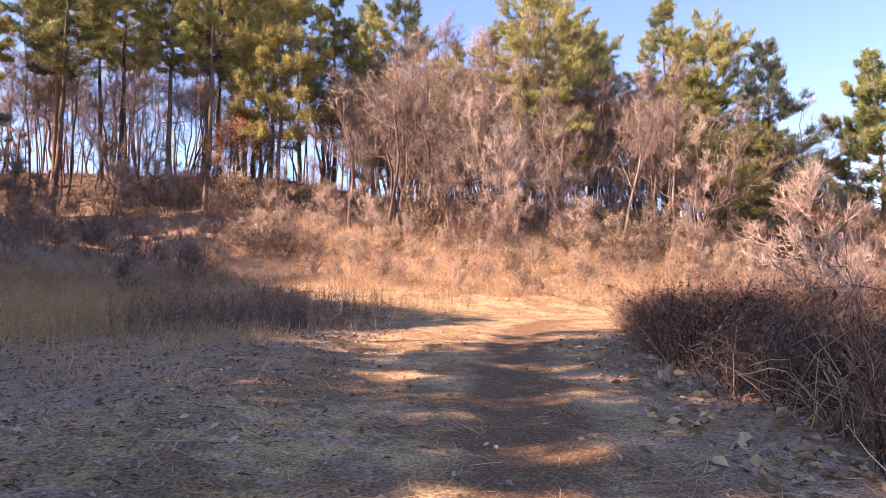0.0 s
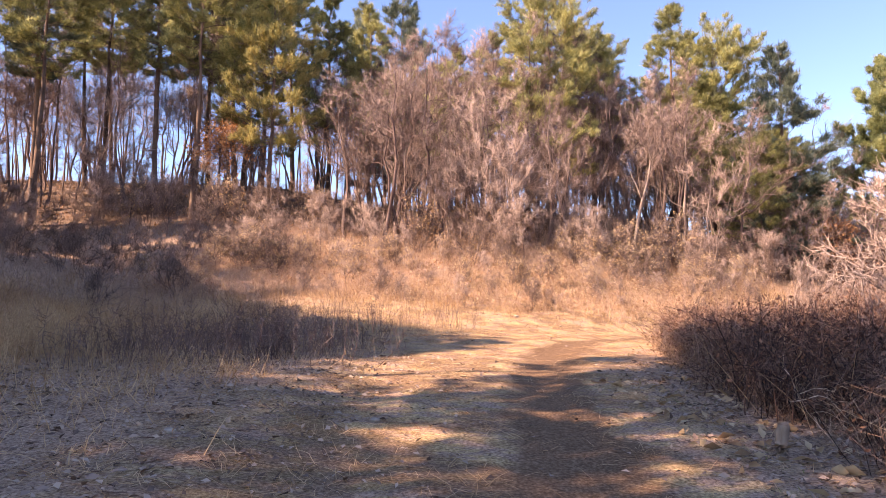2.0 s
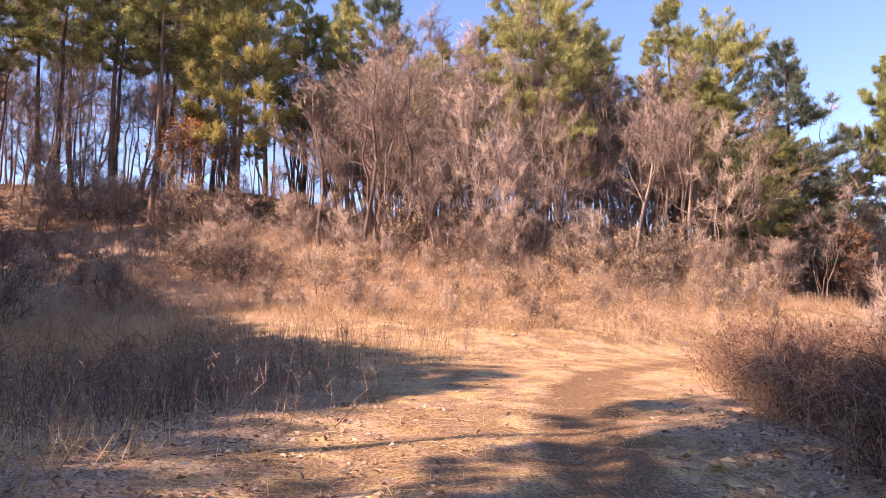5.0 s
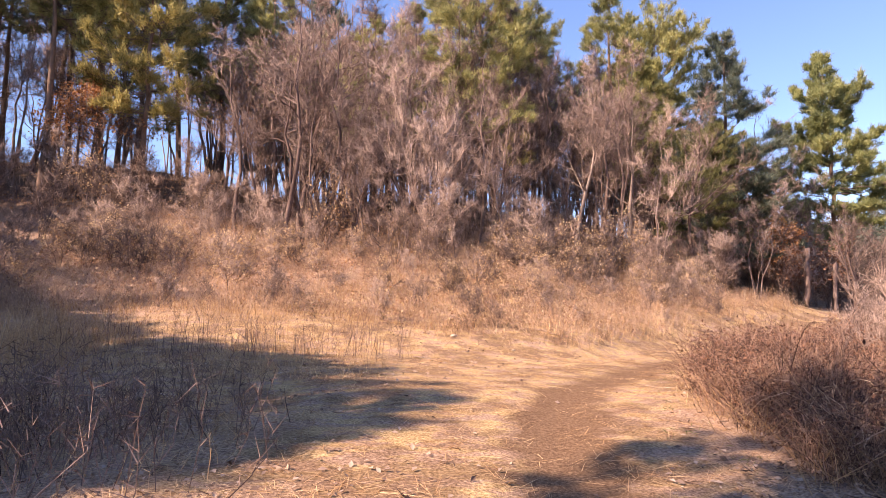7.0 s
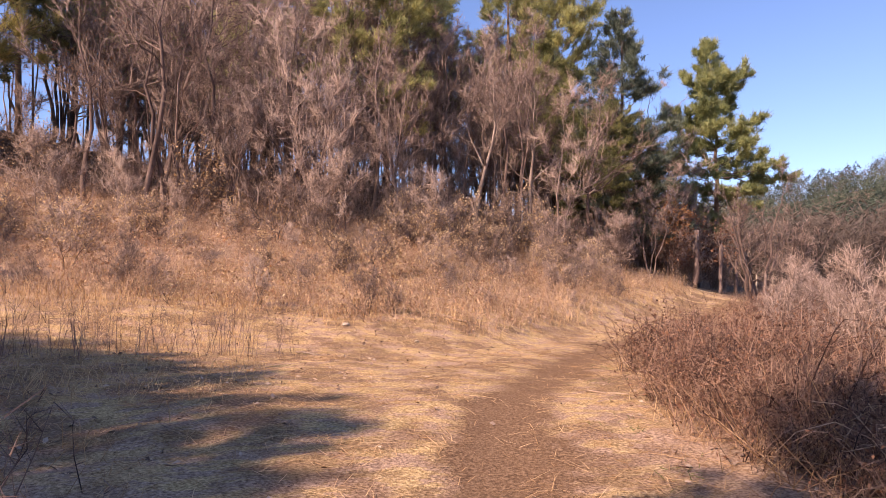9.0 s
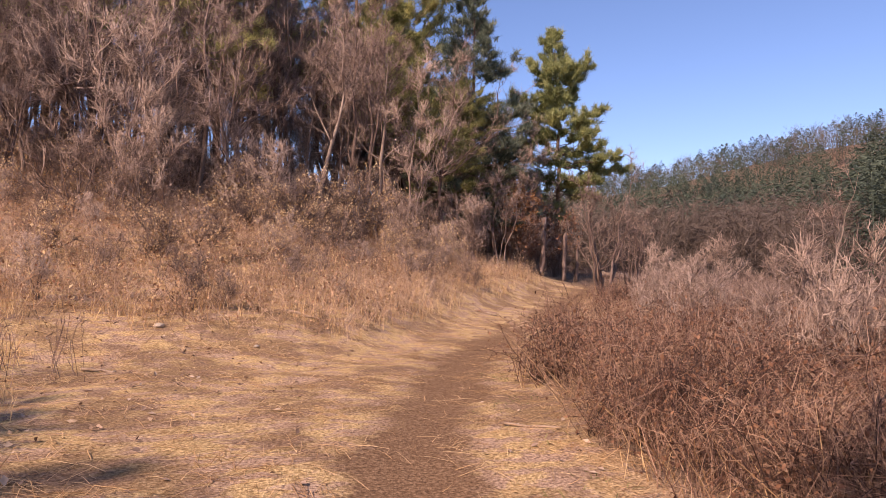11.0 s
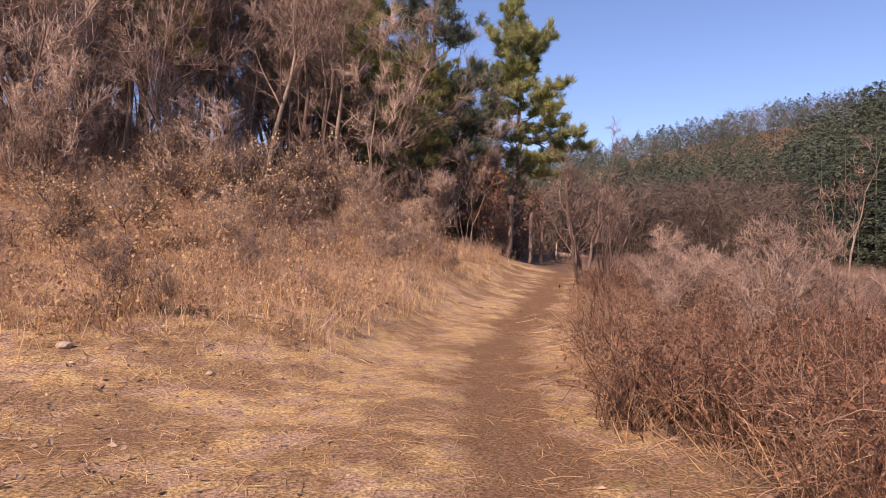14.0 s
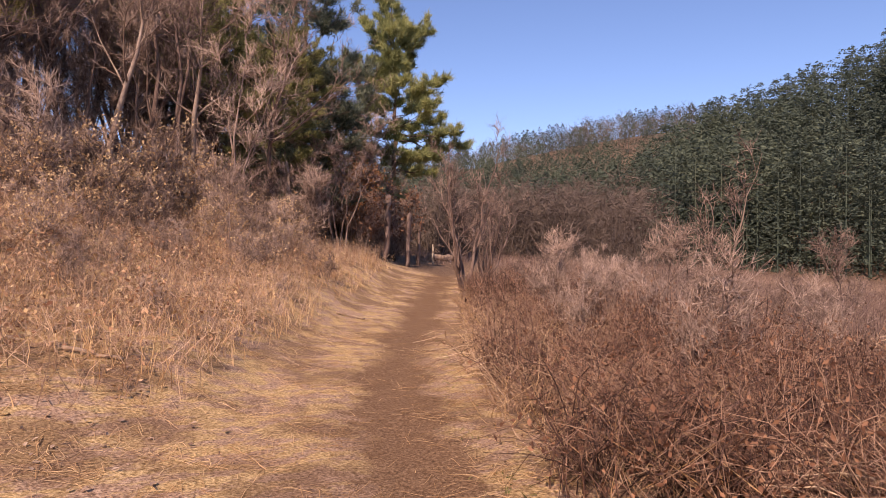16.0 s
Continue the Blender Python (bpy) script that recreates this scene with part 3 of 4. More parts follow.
rust_shrub = bare_tree(31, 4.4, 0.06, M_BARK, "reddish-brown leafy shrub at the wood's edge", stems=3, low=0.15, name="leafy_shrub", fine=0.8, leaves=900, leaf=M_DEADLEAF, lean=0.25)
STOCKS = [bare_pole, fork_tree, pine_sprig, pine_round, pine_high, pine_airy, pine_cone, pine_tall, pine_dark, pine_lone, pine_olive, bare_a, bare_b, bare_c, bare_d, bare_pale, bare_fan, sapling, thicket, rust_tree, tan_sapling, rust_shrub]
used = set()


def stand(ob, x, y, turn=None, size=1.0, tall=1.0, sink=0.05, label="", group=""):
    turn = random.uniform(0, 360) if turn is None else turn
    fresh = ob.name not in used
    used.add(ob.name)
    return plant_at(ob, x, y, turn, size, sink, label, group, tall, fresh)


# pines along the crest, from the dark stand to the lone tree
seeded(101)
for ob, x, y, size, tall in [
        (pine_tall, -24.5, 41, 1.0, 1.0), (pine_dark, -26.5, 44, 1.0, 1.0), (pine_tall, -19.0, 45, 1.0, 1.0), (pine_dark, -17.2, 50, 1.0, 1.0),
        (pine_tall, -15.8, 43.5, 0.95, 1.05), (pine_dark, -22.5, 53, 1.0, 1.0), (pine_tall, -14.4, 47, 0.95, 1.05), (pine_tall, -12.2, 55, 1.0, 1.0),
        (pine_airy, -9.3, 54, 1.0, 1.05), (pine_airy, -5.4, 52, 0.95, 1.05), (pine_cone, -3.2, 56, 1.25, 1.1), (pine_tall, -30.5, 41, 1.0, 1.0),
        (pine_dark, -30, 50, 1.0, 1.0), (pine_tall, -28.5, 58, 1.0, 1.0), (pine_tall, -34, 44, 1.0, 1.0), (pine_dark, -19, 60, 1.0, 1.0), (pine_dark, -7.5, 60, 1.0, 1.0),
        (pine_tall, -24.0, 48, 1.0, 1.0), (pine_dark, -16.5, 56, 1.0, 1.0), (pine_tall, -21.0, 57, 1.05, 1.0), (pine_tall, -13.5, 51, 0.95, 1.0), (pine_tall, -27.5, 52, 1.0, 1.0)]:
    stand(ob, x, y, size=size, tall=tall, group="pines of the dark stand")
stand(pine_olive, -11.2, 43.6, 40, 1.15, 1.2)
for ob, x, y, size, tall in [
        (pine_airy, 1.0, 47, 0.82, 0.95), (pine_round, 7.2, 46, 1.08, 1.0), (pine_airy, 17.0, 50, 1.2, 0.95), (pine_cone, 22.8, 46.0, 1.2, 0.97), (pine_round, 20.2, 49.0, 1.1, 1.0),
        (pine_round, 12.2, 53, 0.95, 1.0), (pine_round, 20.5, 44.5, 0.72, 0.85), (pine_round, 18.8, 52, 0.9, 0.9), (pine_cone, 27.5, 54, 0.75, 0.8),
        (pine_cone, 30.5, 60, 0.8, 0.8), (pine_round, 38, 62, 0.7, 0.8),
        (pine_round, 9.8, 52, 1.0, 1.0), (pine_airy, 19.0, 47.5, 0.9, 0.95), (pine_cone, 25.4, 50, 0.85, 0.95), (pine_round, 24.0, 46.5, 0.75, 0.85), (pine_airy, 4.0, 53, 0.9, 1.0)]:
    stand(ob, x, y, size=size, tall=tall, group="pines on the bank")
stand(pine_lone, 33.8, 50.2, 70, 1.25, 1.08)

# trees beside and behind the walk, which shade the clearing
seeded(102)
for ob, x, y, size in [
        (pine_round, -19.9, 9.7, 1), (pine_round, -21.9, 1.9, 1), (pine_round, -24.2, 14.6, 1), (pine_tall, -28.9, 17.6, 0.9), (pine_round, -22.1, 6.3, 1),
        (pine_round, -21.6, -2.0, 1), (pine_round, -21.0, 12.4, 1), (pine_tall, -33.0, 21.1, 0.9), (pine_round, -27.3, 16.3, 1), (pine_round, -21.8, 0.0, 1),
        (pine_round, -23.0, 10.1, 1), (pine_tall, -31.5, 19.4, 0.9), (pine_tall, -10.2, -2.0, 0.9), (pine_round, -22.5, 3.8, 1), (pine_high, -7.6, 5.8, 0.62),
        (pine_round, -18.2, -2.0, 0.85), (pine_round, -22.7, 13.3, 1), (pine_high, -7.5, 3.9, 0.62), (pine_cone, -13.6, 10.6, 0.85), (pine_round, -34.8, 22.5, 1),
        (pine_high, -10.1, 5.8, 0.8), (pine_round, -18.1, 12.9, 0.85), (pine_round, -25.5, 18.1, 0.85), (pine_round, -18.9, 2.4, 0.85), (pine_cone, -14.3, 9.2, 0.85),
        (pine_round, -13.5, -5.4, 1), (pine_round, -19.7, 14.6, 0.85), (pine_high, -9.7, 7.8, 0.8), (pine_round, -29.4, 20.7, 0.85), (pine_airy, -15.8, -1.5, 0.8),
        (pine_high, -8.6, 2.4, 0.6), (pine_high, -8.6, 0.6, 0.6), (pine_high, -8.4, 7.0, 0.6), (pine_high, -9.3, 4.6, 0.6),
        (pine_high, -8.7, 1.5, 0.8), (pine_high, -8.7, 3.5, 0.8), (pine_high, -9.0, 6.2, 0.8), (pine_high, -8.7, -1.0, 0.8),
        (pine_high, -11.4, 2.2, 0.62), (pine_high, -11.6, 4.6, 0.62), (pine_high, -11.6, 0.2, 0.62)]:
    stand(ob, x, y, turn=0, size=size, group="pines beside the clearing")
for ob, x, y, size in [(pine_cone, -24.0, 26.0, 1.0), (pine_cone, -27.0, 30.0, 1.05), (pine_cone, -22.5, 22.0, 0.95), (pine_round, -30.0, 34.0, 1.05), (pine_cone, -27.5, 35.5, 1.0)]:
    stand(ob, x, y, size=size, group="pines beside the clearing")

# leafless edge of the wood
seeded(103)
stand(bare_pale, 11.2, 40.8, 200, 1.0)
stand(bare_pale, 14.6, 41.5, 120, 1.0)
stand(bare_pale, 20.2, 42.6, 300, 0.85)
stand(bare_d, 6.2, 41.5, 20, 0.95)
stand(bare_fan, 23.7, 35.6, 0, 0.95)
stand(bare_fan, 27.8, 37.5, 140, 0.75)
stand(fork_tree, 22.8, 25.2, 60, 1.0)
stand(pine_sprig, 8.8, 43.5, 0, 0.95)
stand(bare_d, -1.8, 47, 90, 1.25)
stand(bare_d, -0.4, 48.5, 200, 1.35)
stand(bare_d, -4.5, 45, 10, 0.9)
stand(rust_tree, -13.6, 43.6, 30, 1.15)
stand(rust_tree, -15.2, 44.6, 130, 1.0)
stand(rust_tree, -7.0, 52, 200, 1.5)
stand(rust_shrub, 24.6, 42.8, 0, 1.0)
stand(rust_shrub, 27.0, 44.0, 100, 1.1)
stand(rust_shrub, 29.6, 45.6, 200, 1.1)
stand(rust_tree, 25.2, 43.6, 80, 0.9)
for x, y, ob in [(22.0, 41.5, bare_c), (23.5, 43.5, bare_b), (26.5, 46.0, bare_c), (29.0, 47.5, bare_c), (31.5, 49.0, bare_a), (28.0, 45.5, thicket), (31.0, 47.0, thicket), (33.5, 49.0, thicket)]:
    stand(ob, x, y, size=0.95, group="leafless trees of the wood")
trees, k = [bare_a, bare_b, bare_c, bare_d, bare_b, bare_c], 0
while k < 178:
    x = random.uniform(-6, 30)
    s = random.uniform(9.5, 36) if x < 12 else random.uniform(4.0, 24)
    y = float(foot_line(x)) + s
    if abs(float(trail_distance(x, y)[0])) < 2.5:
        continue
    stand(random.choice(trees), x, y, size=random.uniform(0.8, 1.25), group="leafless trees of the wood")
    k += 1
for _ in range(70):
    x = random.uniform(-42, -3)
    y = random.uniform(42, 66)
    stand(random.choice([bare_a, bare_b, bare_d, bare_d, sapling]), x, y, size=random.uniform(0.7, 1.1), group="leafless trees of the wood")

seeded(107)
for _ in range(130):
    x = random.uniform(-48, 4)
    stand(bare_pole, x, random.uniform(44 if x < -14 else 50, 74), size=random.uniform(0.75, 1.2), group="slim trees behind the pines")
for _ in range(60):
    stand(bare_pole, random.uniform(-5, 17), random.uniform(43, 58), size=random.uniform(0.8, 1.25), group="slim trees behind the pines")

# undergrowth along the bank
seeded(104)
for _ in range(22):
    stand(thicket, random.uniform(-25, -9.5), random.uniform(24, 36), size=random.uniform(0.4, 0.75), group="undergrowth on the bank")
for _ in range(110):
    x = random.uniform(-30, 31)
    y = float(foot_line(x)) + random.uniform(7, 17) if x < 12 else float(foot_line(x)) + random.uniform(2.5, 9)
    stand(random.choice([sapling, thicket, thicket]), x, y, size=random.uniform(0.55, 1.1), group="undergrowth on the bank")
for _ in range(64):
    x = random.uniform(-7, 18)
    stand(thicket, x, float(foot_line(x)) + random.uniform(-0.6, 8), size=random.uniform(0.2, 0.4), group="undergrowth on the bank")
for x, y, size in [(-1.5, 38.5, 1.1), (3.2, 38.2, 1.2), (6.8, 37.2, 0.9), (9.5, 38.0, 1.0), (12.4, 39.4, 1.0), (15.0, 40.0, 1.1), (10.4, 36.6, 0.7),
                   (-8.5, 43, 1.0), (-13, 42, 1.1), (-17, 40, 1.1), (0.9, 41, 0.9), (13.3, 41.5, 1.2)]:
    stand(tan_sapling, x, y, size=size, group="oak saplings with dry leaves")
for _ in range(46):
    x = random.uniform(-14, 20)
    y = float(foot_line(x)) + random.uniform(2.5, 9.5) * (1 if x < 12 else 0.6)
    stand(tan_sapling, x, y, size=random.uniform(0.4, 0.8), group="oak saplings with dry leaves")


# ---- shrubs beside the trail ----
def bramble(seed, height, reach, canes, label, leaf_n=160, leaf=M_DEADLEAF, name="bramble", arch=0.8, canes_of=None, girth=1.0):
    """Tangle of arching canes with side twigs and clinging dead leaves."""
    seeded(seed)
    root = new(name)
    cane, twig, lv = Weave(), Weave(), Weave()
    pts = []
    for _ in range(canes):
        a, r = random.uniform(0, math.tau), reach * math.sqrt(random.random()) * 0.55
        b = np.array([math.cos(a) * r, math.sin(a) * r, -0.06])
        out = random.uniform(0, math.tau)
        L = reach * random.uniform(0.3, 1.0) * arch
        top = height * random.uniform(0.45, 1.1)
        s = np.linspace(0, 1, 7)
        p = b + np.c_[math.cos(out) * L * s ** 1.3, math.sin(out) * L * s ** 1.3, top * np.sin(np.clip(s * random.uniform(1.2, 2.5), 0, 2.8))]
        p[1:] += np.cumsum(np.random.normal(0, 0.04, (6, 3)), 0)
        p[:, 2] = np.maximum(p[:, 2], 0.02 + 0.05 * s)
        p[0] = b
        cane.tube(p, girth * random.uniform(0.0028, 0.0075) * np.linspace(1, 0.35, 7), 3)
        n = 10
        i = np.random.randint(1, 6, n)
        tb = p[i]
        te = tb + unit(np.random.normal(0, 1, (n, 3)) + [0, 0, 0.5]) * np.random.uniform(0.12, 0.5, (n, 1))
        te[:, 2] = np.maximum(te[:, 2], 0.03)
        twig.spikes(tb, te, 0.003)
        pts += [tb, te]
    tagged(part("cane_tangle", cane.mesh("canes", canes_of or M_CANE), root), kind="stuff")
    tagged(part("twig_mass", twig.mesh("cane_twigs", M_CANE), root), kind="stuff")
    if leaf_n:
        pts = np.concatenate(pts)
        c = pts[np.random.randint(0, len(pts), leaf_n)] + np.random.normal(0, 0.03, (leaf_n, 3))
        c[:, 2] = np.maximum(c[:, 2], 0.03)
        lv.leaves(c, np.random.uniform(0.025, 0.07, leaf_n))
        tagged(part("foliage", lv.mesh("dead_leaves", leaf), root), kind="stuff")
    return tagged(root, label, "shrub", kind="thing")


bramble_low = bramble(41, 0.85, 1.0, 70, "low tangle of brown bramble canes beside the trail", 420)
bramble_high = bramble(42, 1.25, 1.2, 80, "arching thicket of brown bramble canes with dead leaves", 380)
bramble_stalks = bramble(43, 1.15, 0.7, 55, "upright clump of pale dry stalks beside the trail", 60, arch=0.45, name="dry_stalks")
bramble_pile = bramble(44, 1.0, 1.5, 130, "heaped dark tangle of dead vines and canes", 900, name="vine_heap")
bramble_pale = bramble(45, 0.8, 1.1, 46, "sprawl of pale broken canes beside the trail", 40, arch=1.1, name="pale_canes", canes_of=M_PALECANE, girth=1.5)
STOCKS += [bramble_pale, bramble_low, bramble_high, bramble_stalks, bramble_pile]
seeded(105)
for x, y, size, ob in [(4.0, 9.5, 1.15, bramble_pile), (4.4, 8.3, 1.0, bramble_pile), (3.9, 11.0, 0.9, bramble_pile), (5.0, 10.4, 1.2, bramble_pile), (3.7, 7.0, 0.9, bramble_pile), (4.9, 6.8, 1.1, bramble_pile)]:
    stand(ob, x, y, size=size, group="brambles beside the trail")
for x, y, size in [(4.7, 15.0, 0.75), (5.0, 16.3, 0.75), (5.5, 17.6, 0.7), (4.3, 13.4, 0.7), (5.4, 15.6, 0.9), (5.8, 17.0, 0.9), (6.6, 18.2, 0.95), (7.4, 19.3, 0.95), (8.6, 20.9, 0.9), (9.8, 22.4, 0.9), (7.2, 17.2, 1.0), (8.6, 17.4, 1.0), (9.2, 19.8, 0.95), (10.4, 21.2, 1.0), (8.0, 18.6, 0.9), (11.8, 20.4, 1.0), (12.6, 22.6, 1.0), (7.6, 16.6, 0.9), (6.4, 15.4, 0.8), (10.2, 17.8, 1.0)]:
    stand(bramble_pile, x, y, size=size, group="brambles beside the trail")
k = 0
while k < 215:
    y = random.uniform(4, 34)
    off = random.uniform(0.55, 1) ** 2 * 9 if k > 45 else random.uniform(0.6, 2.6)
    x = float(np.interp(y, EDGE_Y, EDGE_X)) + off
    if y < 12.5 and off > 3.5:
        continue
    ob = random.choice([bramble_low, bramble_low, bramble_high, bramble_high, bramble_pile, bramble_pale, bramble_stalks])
    stand(ob, x, y, size=random.uniform(0.6, 1.2), tall=random.uniform(0.75, 1.2), group="brambles beside the trail")
    k += 1
for _ in range(46):
    y = random.uniform(5, 30)
    stand(bramble_pale, float(np.interp(y, EDGE_Y, EDGE_X)) + random.uniform(0.9, 3.0), y, size=random.uniform(0.6, 0.95), group="brambles beside the trail")
for _ in range(34):
    y = random.uniform(13, 33)
    x = float(np.interp(y, EDGE_Y, EDGE_X)) + random.uniform(3.5, 14)
    stand(thicket, x, y, size=random.uniform(0.35, 0.62), tall=random.uniform(0.9, 1.3), label="leafless reddish-brown shrub in the dry scrub", group="leafless shrubs beside the field")
for x, y, size in [(15.0, 23.5, 0.6), (17.5, 27.5, 0.6), (11.5, 18.5, 0.55), (20.5, 30, 0.65), (22, 26, 0.6), (24, 31.5, 0.65), (18.5, 21, 0.6), (8.6, 13.5, 0.6), (20.7, 24.9, 0.8), (7.0, 12.4, 0.75), (6.2, 10.6, 0.6), (16.2, 25.2, 0.6)]:
    stand(random.choice([thicket, sapling]), x, y, size=size, tall=1.1, group="leafless shrubs beside the field")


# ---- grasses and litter ----
def scatter(n, x0, x1, y0, y1, density, seed):
    rng = np.random.RandomState(seed)
    x, y = rng.uniform(x0, x1, n), rng.uniform(y0, y1, n)
    keep = rng.uniform(0, 1, n) < density(x, y)
    x, y = x[keep], y[keep]
    return np.c_[x, y, land(x, y)]


def grass(name, p, h0, h1, width, mat, label, lean=0.25, seed=1):
    seeded(seed)
    w = Weave()
    n = len(p)
    h = np.random.uniform(h0, h1, (n, 1))
    d = np.c_[np.random.normal(0, lean, (n, 2)), np.ones(n)]
    tip = p + d * h
    w.blades(p - [0, 0, 0.02], tip, width, bend=np.c_[np.random.normal(0, 0.06, (n, 2)), np.abs(np.random.normal(0, 0.03, n))] * h)
    return stuff(name, w.mesh(name, mat), label, "grass")


def patchy(x, y, step, seed, low=0.0):
    return np.clip(0.5 + 1.5 * waves(x, y, step, seed) + low, 0, 1)


def s_of(x, y):
    return y - foot_line(x)


def weeds(name, p, h0, h1, width, mat, label, lean=0.3, seed=1, heads=4, category="weeds"):
    """Dry weeds: a bent stem with a few side sprays in its upper half."""
    seeded(seed)
    w = Weave()
    n = len(p)
    h = np.random.uniform(h0, h1, (n, 1))
    d = unit(np.c_[np.random.normal(0, lean, (n, 2)), np.ones(n)])
    bend = np.c_[np.random.normal(0, 0.09, (n, 2)), np.zeros(n)] * h
    tip = p + d * h
    w.blades(p - [0, 0, 0.02], tip, width, bend=bend)
    q = np.random.uniform(0.35, 1.0, (n * heads, 1))
    b = np.repeat(p, heads, 0) + np.repeat(d * h, heads, 0) * q + np.repeat(bend, heads, 0) * (1 - np.abs(2 * q - 1))
    e = b + unit(np.random.normal(0, 0.8, b.shape) + [0, 0, 0.55]) * np.repeat(h, heads, 0) * np.random.uniform(0.12, 0.38, (len(b), 1))
    w.blades(b, e, width * 0.9)
    return stuff(name, w.mesh(name, mat), label, category)


def meadow(x, y):
    s = s_of(x, y)
    return smooth(-2.6, -0.6, s + 0.7 * waves(x, y, 2, 8)) * (1 - smooth(2, 6, s)) * (0.15 + 0.85 * patchy(x, y, 2.2, 9)) * (x < 26) * (np.abs(trail_distance(x, y)) > 2.0)


def brush(x, y):
    s = s_of(x, y)
    s = s + 9 * smooth(-8, -14, x) + 1.5 * smooth(-1, 3, x) * (1 - smooth(8, 13, x))
    return smooth(-1.4, 0.8, s + 0.8 * waves(x, y, 2.5, 18)) * (1 - smooth(12, 26, s)) * (0.05 + 0.95 * patchy(x, y, 1.1, 19, -0.1)) * (np.abs(trail_distance(x, y)) > 2.2)


def bank(x, y):
    s = s_of(x, y)
    return smooth(5, 9, s) * (1 - smooth(30, 36, s)) * (0.2 + 0.8 * patchy(x, y, 3, 10))


grass("meadow_grass", scatter(60000, -16, 24, 24, 46, meadow, 1), 0.15, 0.5, 0.011, M_STRAW, "tall pale dry grass at the foot of the bank", 0.3, 1)
weeds("bank_brush", scatter(90000, -13, 24, 24, 50, brush, 2), 0.15, 0.85, 0.009, M_WEED, "reddish-brown dry weeds at the foot of the bank", 0.6, 2, 10)
weeds("shaded_brush", scatter(16000, -32, -13, 20, 50, brush, 22), 0.3, 0.95, 0.016, M_WEED, "dark brush on the shaded bank", 0.45, 22, 6)
weeds("bank_weeds", scatter(30000, -42, 32, 30, 70, bank, 12), 0.2, 0.85, 0.020, M_WEED, "dry weeds and brush over the wooded bank", 0.5, 12, 5)
def leafy(x, y):
    s = s_of(x, y) + 1.8 * smooth(-1, 3, x) * (1 - smooth(8, 13, x))
    return smooth(-0.3, 1.2, s + 1.2 * waves(x, y, 2.4, 41)) * (1 - smooth(8, 13, s)) * patchy(x, y, 1.4, 42, -0.1) * (np.abs(trail_distance(x, y)) > 2.2)


bl = scatter(190000, -13, 24, 24, 48, leafy, 43)
seeded(43)
for leaf_name, leaf_mat, pick, leaf_text in (("bank_foliage", M_TAN, bl[::2], "curled tan leaves clinging to the brush on the bank"), ("russet_foliage", M_RUSSET, bl[1::2], "russet dead leaves on the brush of the bank")):
    lw = Weave()
    lw.leaves(pick + np.c_[np.zeros((len(pick), 2)), np.random.uniform(0.05, 1, len(pick)) ** 1.3 * (0.25 + 0.75 * patchy(pick[:, 0], pick[:, 1], 2.2, 44))], np.random.uniform(0.035, 0.10, len(pick)))
    stuff(leaf_name, lw.mesh(leaf_name, leaf_mat), leaf_text, "leaves")
fp = scatter(30000, -42, 34, 28, 70, lambda x, y: smooth(2, 8, s_of(x, y)) * (0.25 + 0.75 * patchy(x, y, 5, 20)), 13)
seeded(13)
fw = Weave()
fw.leaves(fp + [0, 0, 0.04], np.random.uniform(0.08, 0.2, len(fp)), 1.5, True)
stuff("bank_leaves", fw.mesh("bank_leaves", M_RUST), "rust-brown fallen leaves carpeting the bank", "leaves")


def left_weeds(x, y):
    t = trail_distance(x, y)
    return smooth(-2.6, -4.2, t + 0.5 * waves(x, y, 2.5, 11)) * (s_of(x, y) < 0) * (0.12 + 0.88 * patchy(x, y, 3.5, 12, -0.1)) * (y > 6.5)


weeds("clearing_grass", scatter(36000, -20, 0.5, 4, 30, left_weeds, 3), 0.08, 0.42, 0.008, M_STRAW, "dry grass in the shaded clearing", 0.6, 3, 3, "grass")


def dark_weeds(x, y):
    blobs = 0
    for cx, cy, rx, ry in [(-3.6, 13.4, 1.3, 1.2), (-4.7, 12.0, 0.9, 0.9), (-2.9, 15.2, 1.1, 0.9)]:
        blobs = blobs + np.exp(-((x - cx) / rx) ** 2 - ((y - cy) / ry) ** 2)
    return np.clip(blobs, 0, 1)


weeds("dark_weeds", scatter(26000, -12, 3, 8, 27, dark_weeds, 4), 0.3, 1.0, 0.009, M_DARKWEED, "dark dry weed stems in the clearing", 0.28, 4, 10)


weeds("pale_grass", scatter(26000, -16, -4.5, 9, 25, lambda x, y: smooth(-4.5, -6.5, x + 0.6 * waves(x, y, 2, 27)) * (0.1 + 0.9 * patchy(x, y, 2.4, 28)), 27), 0.3, 0.85, 0.008, M_STRAW, "tall pale dry grass in the shaded clearing", 0.3, 27, 4, "grass")
weeds("tall_stalks", scatter(1500, -7, 1.2, 21, 25, lambda x, y: np.exp(-((y - 23 - 0.15 * x) / 0.9) ** 2) * patchy(x, y, 1.2, 25), 25), 0.6, 1.1, 0.009, M_DARKWEED, "tall thin dead stalks standing in the clearing", 0.10, 25, 4)


def stubble_at(x, y):
    t = trail_distance(x, y)
    return (1 - 0.92 * np.exp(-(t / 0.45) ** 2)) * (0.06 + 0.94 * patchy(x, y, 1.3, 13, -0.15) * (0.25 + 0.75 * patchy(x, y, 0.5, 33))) * (s_of(x, y) < 1) * (t < 2.6)


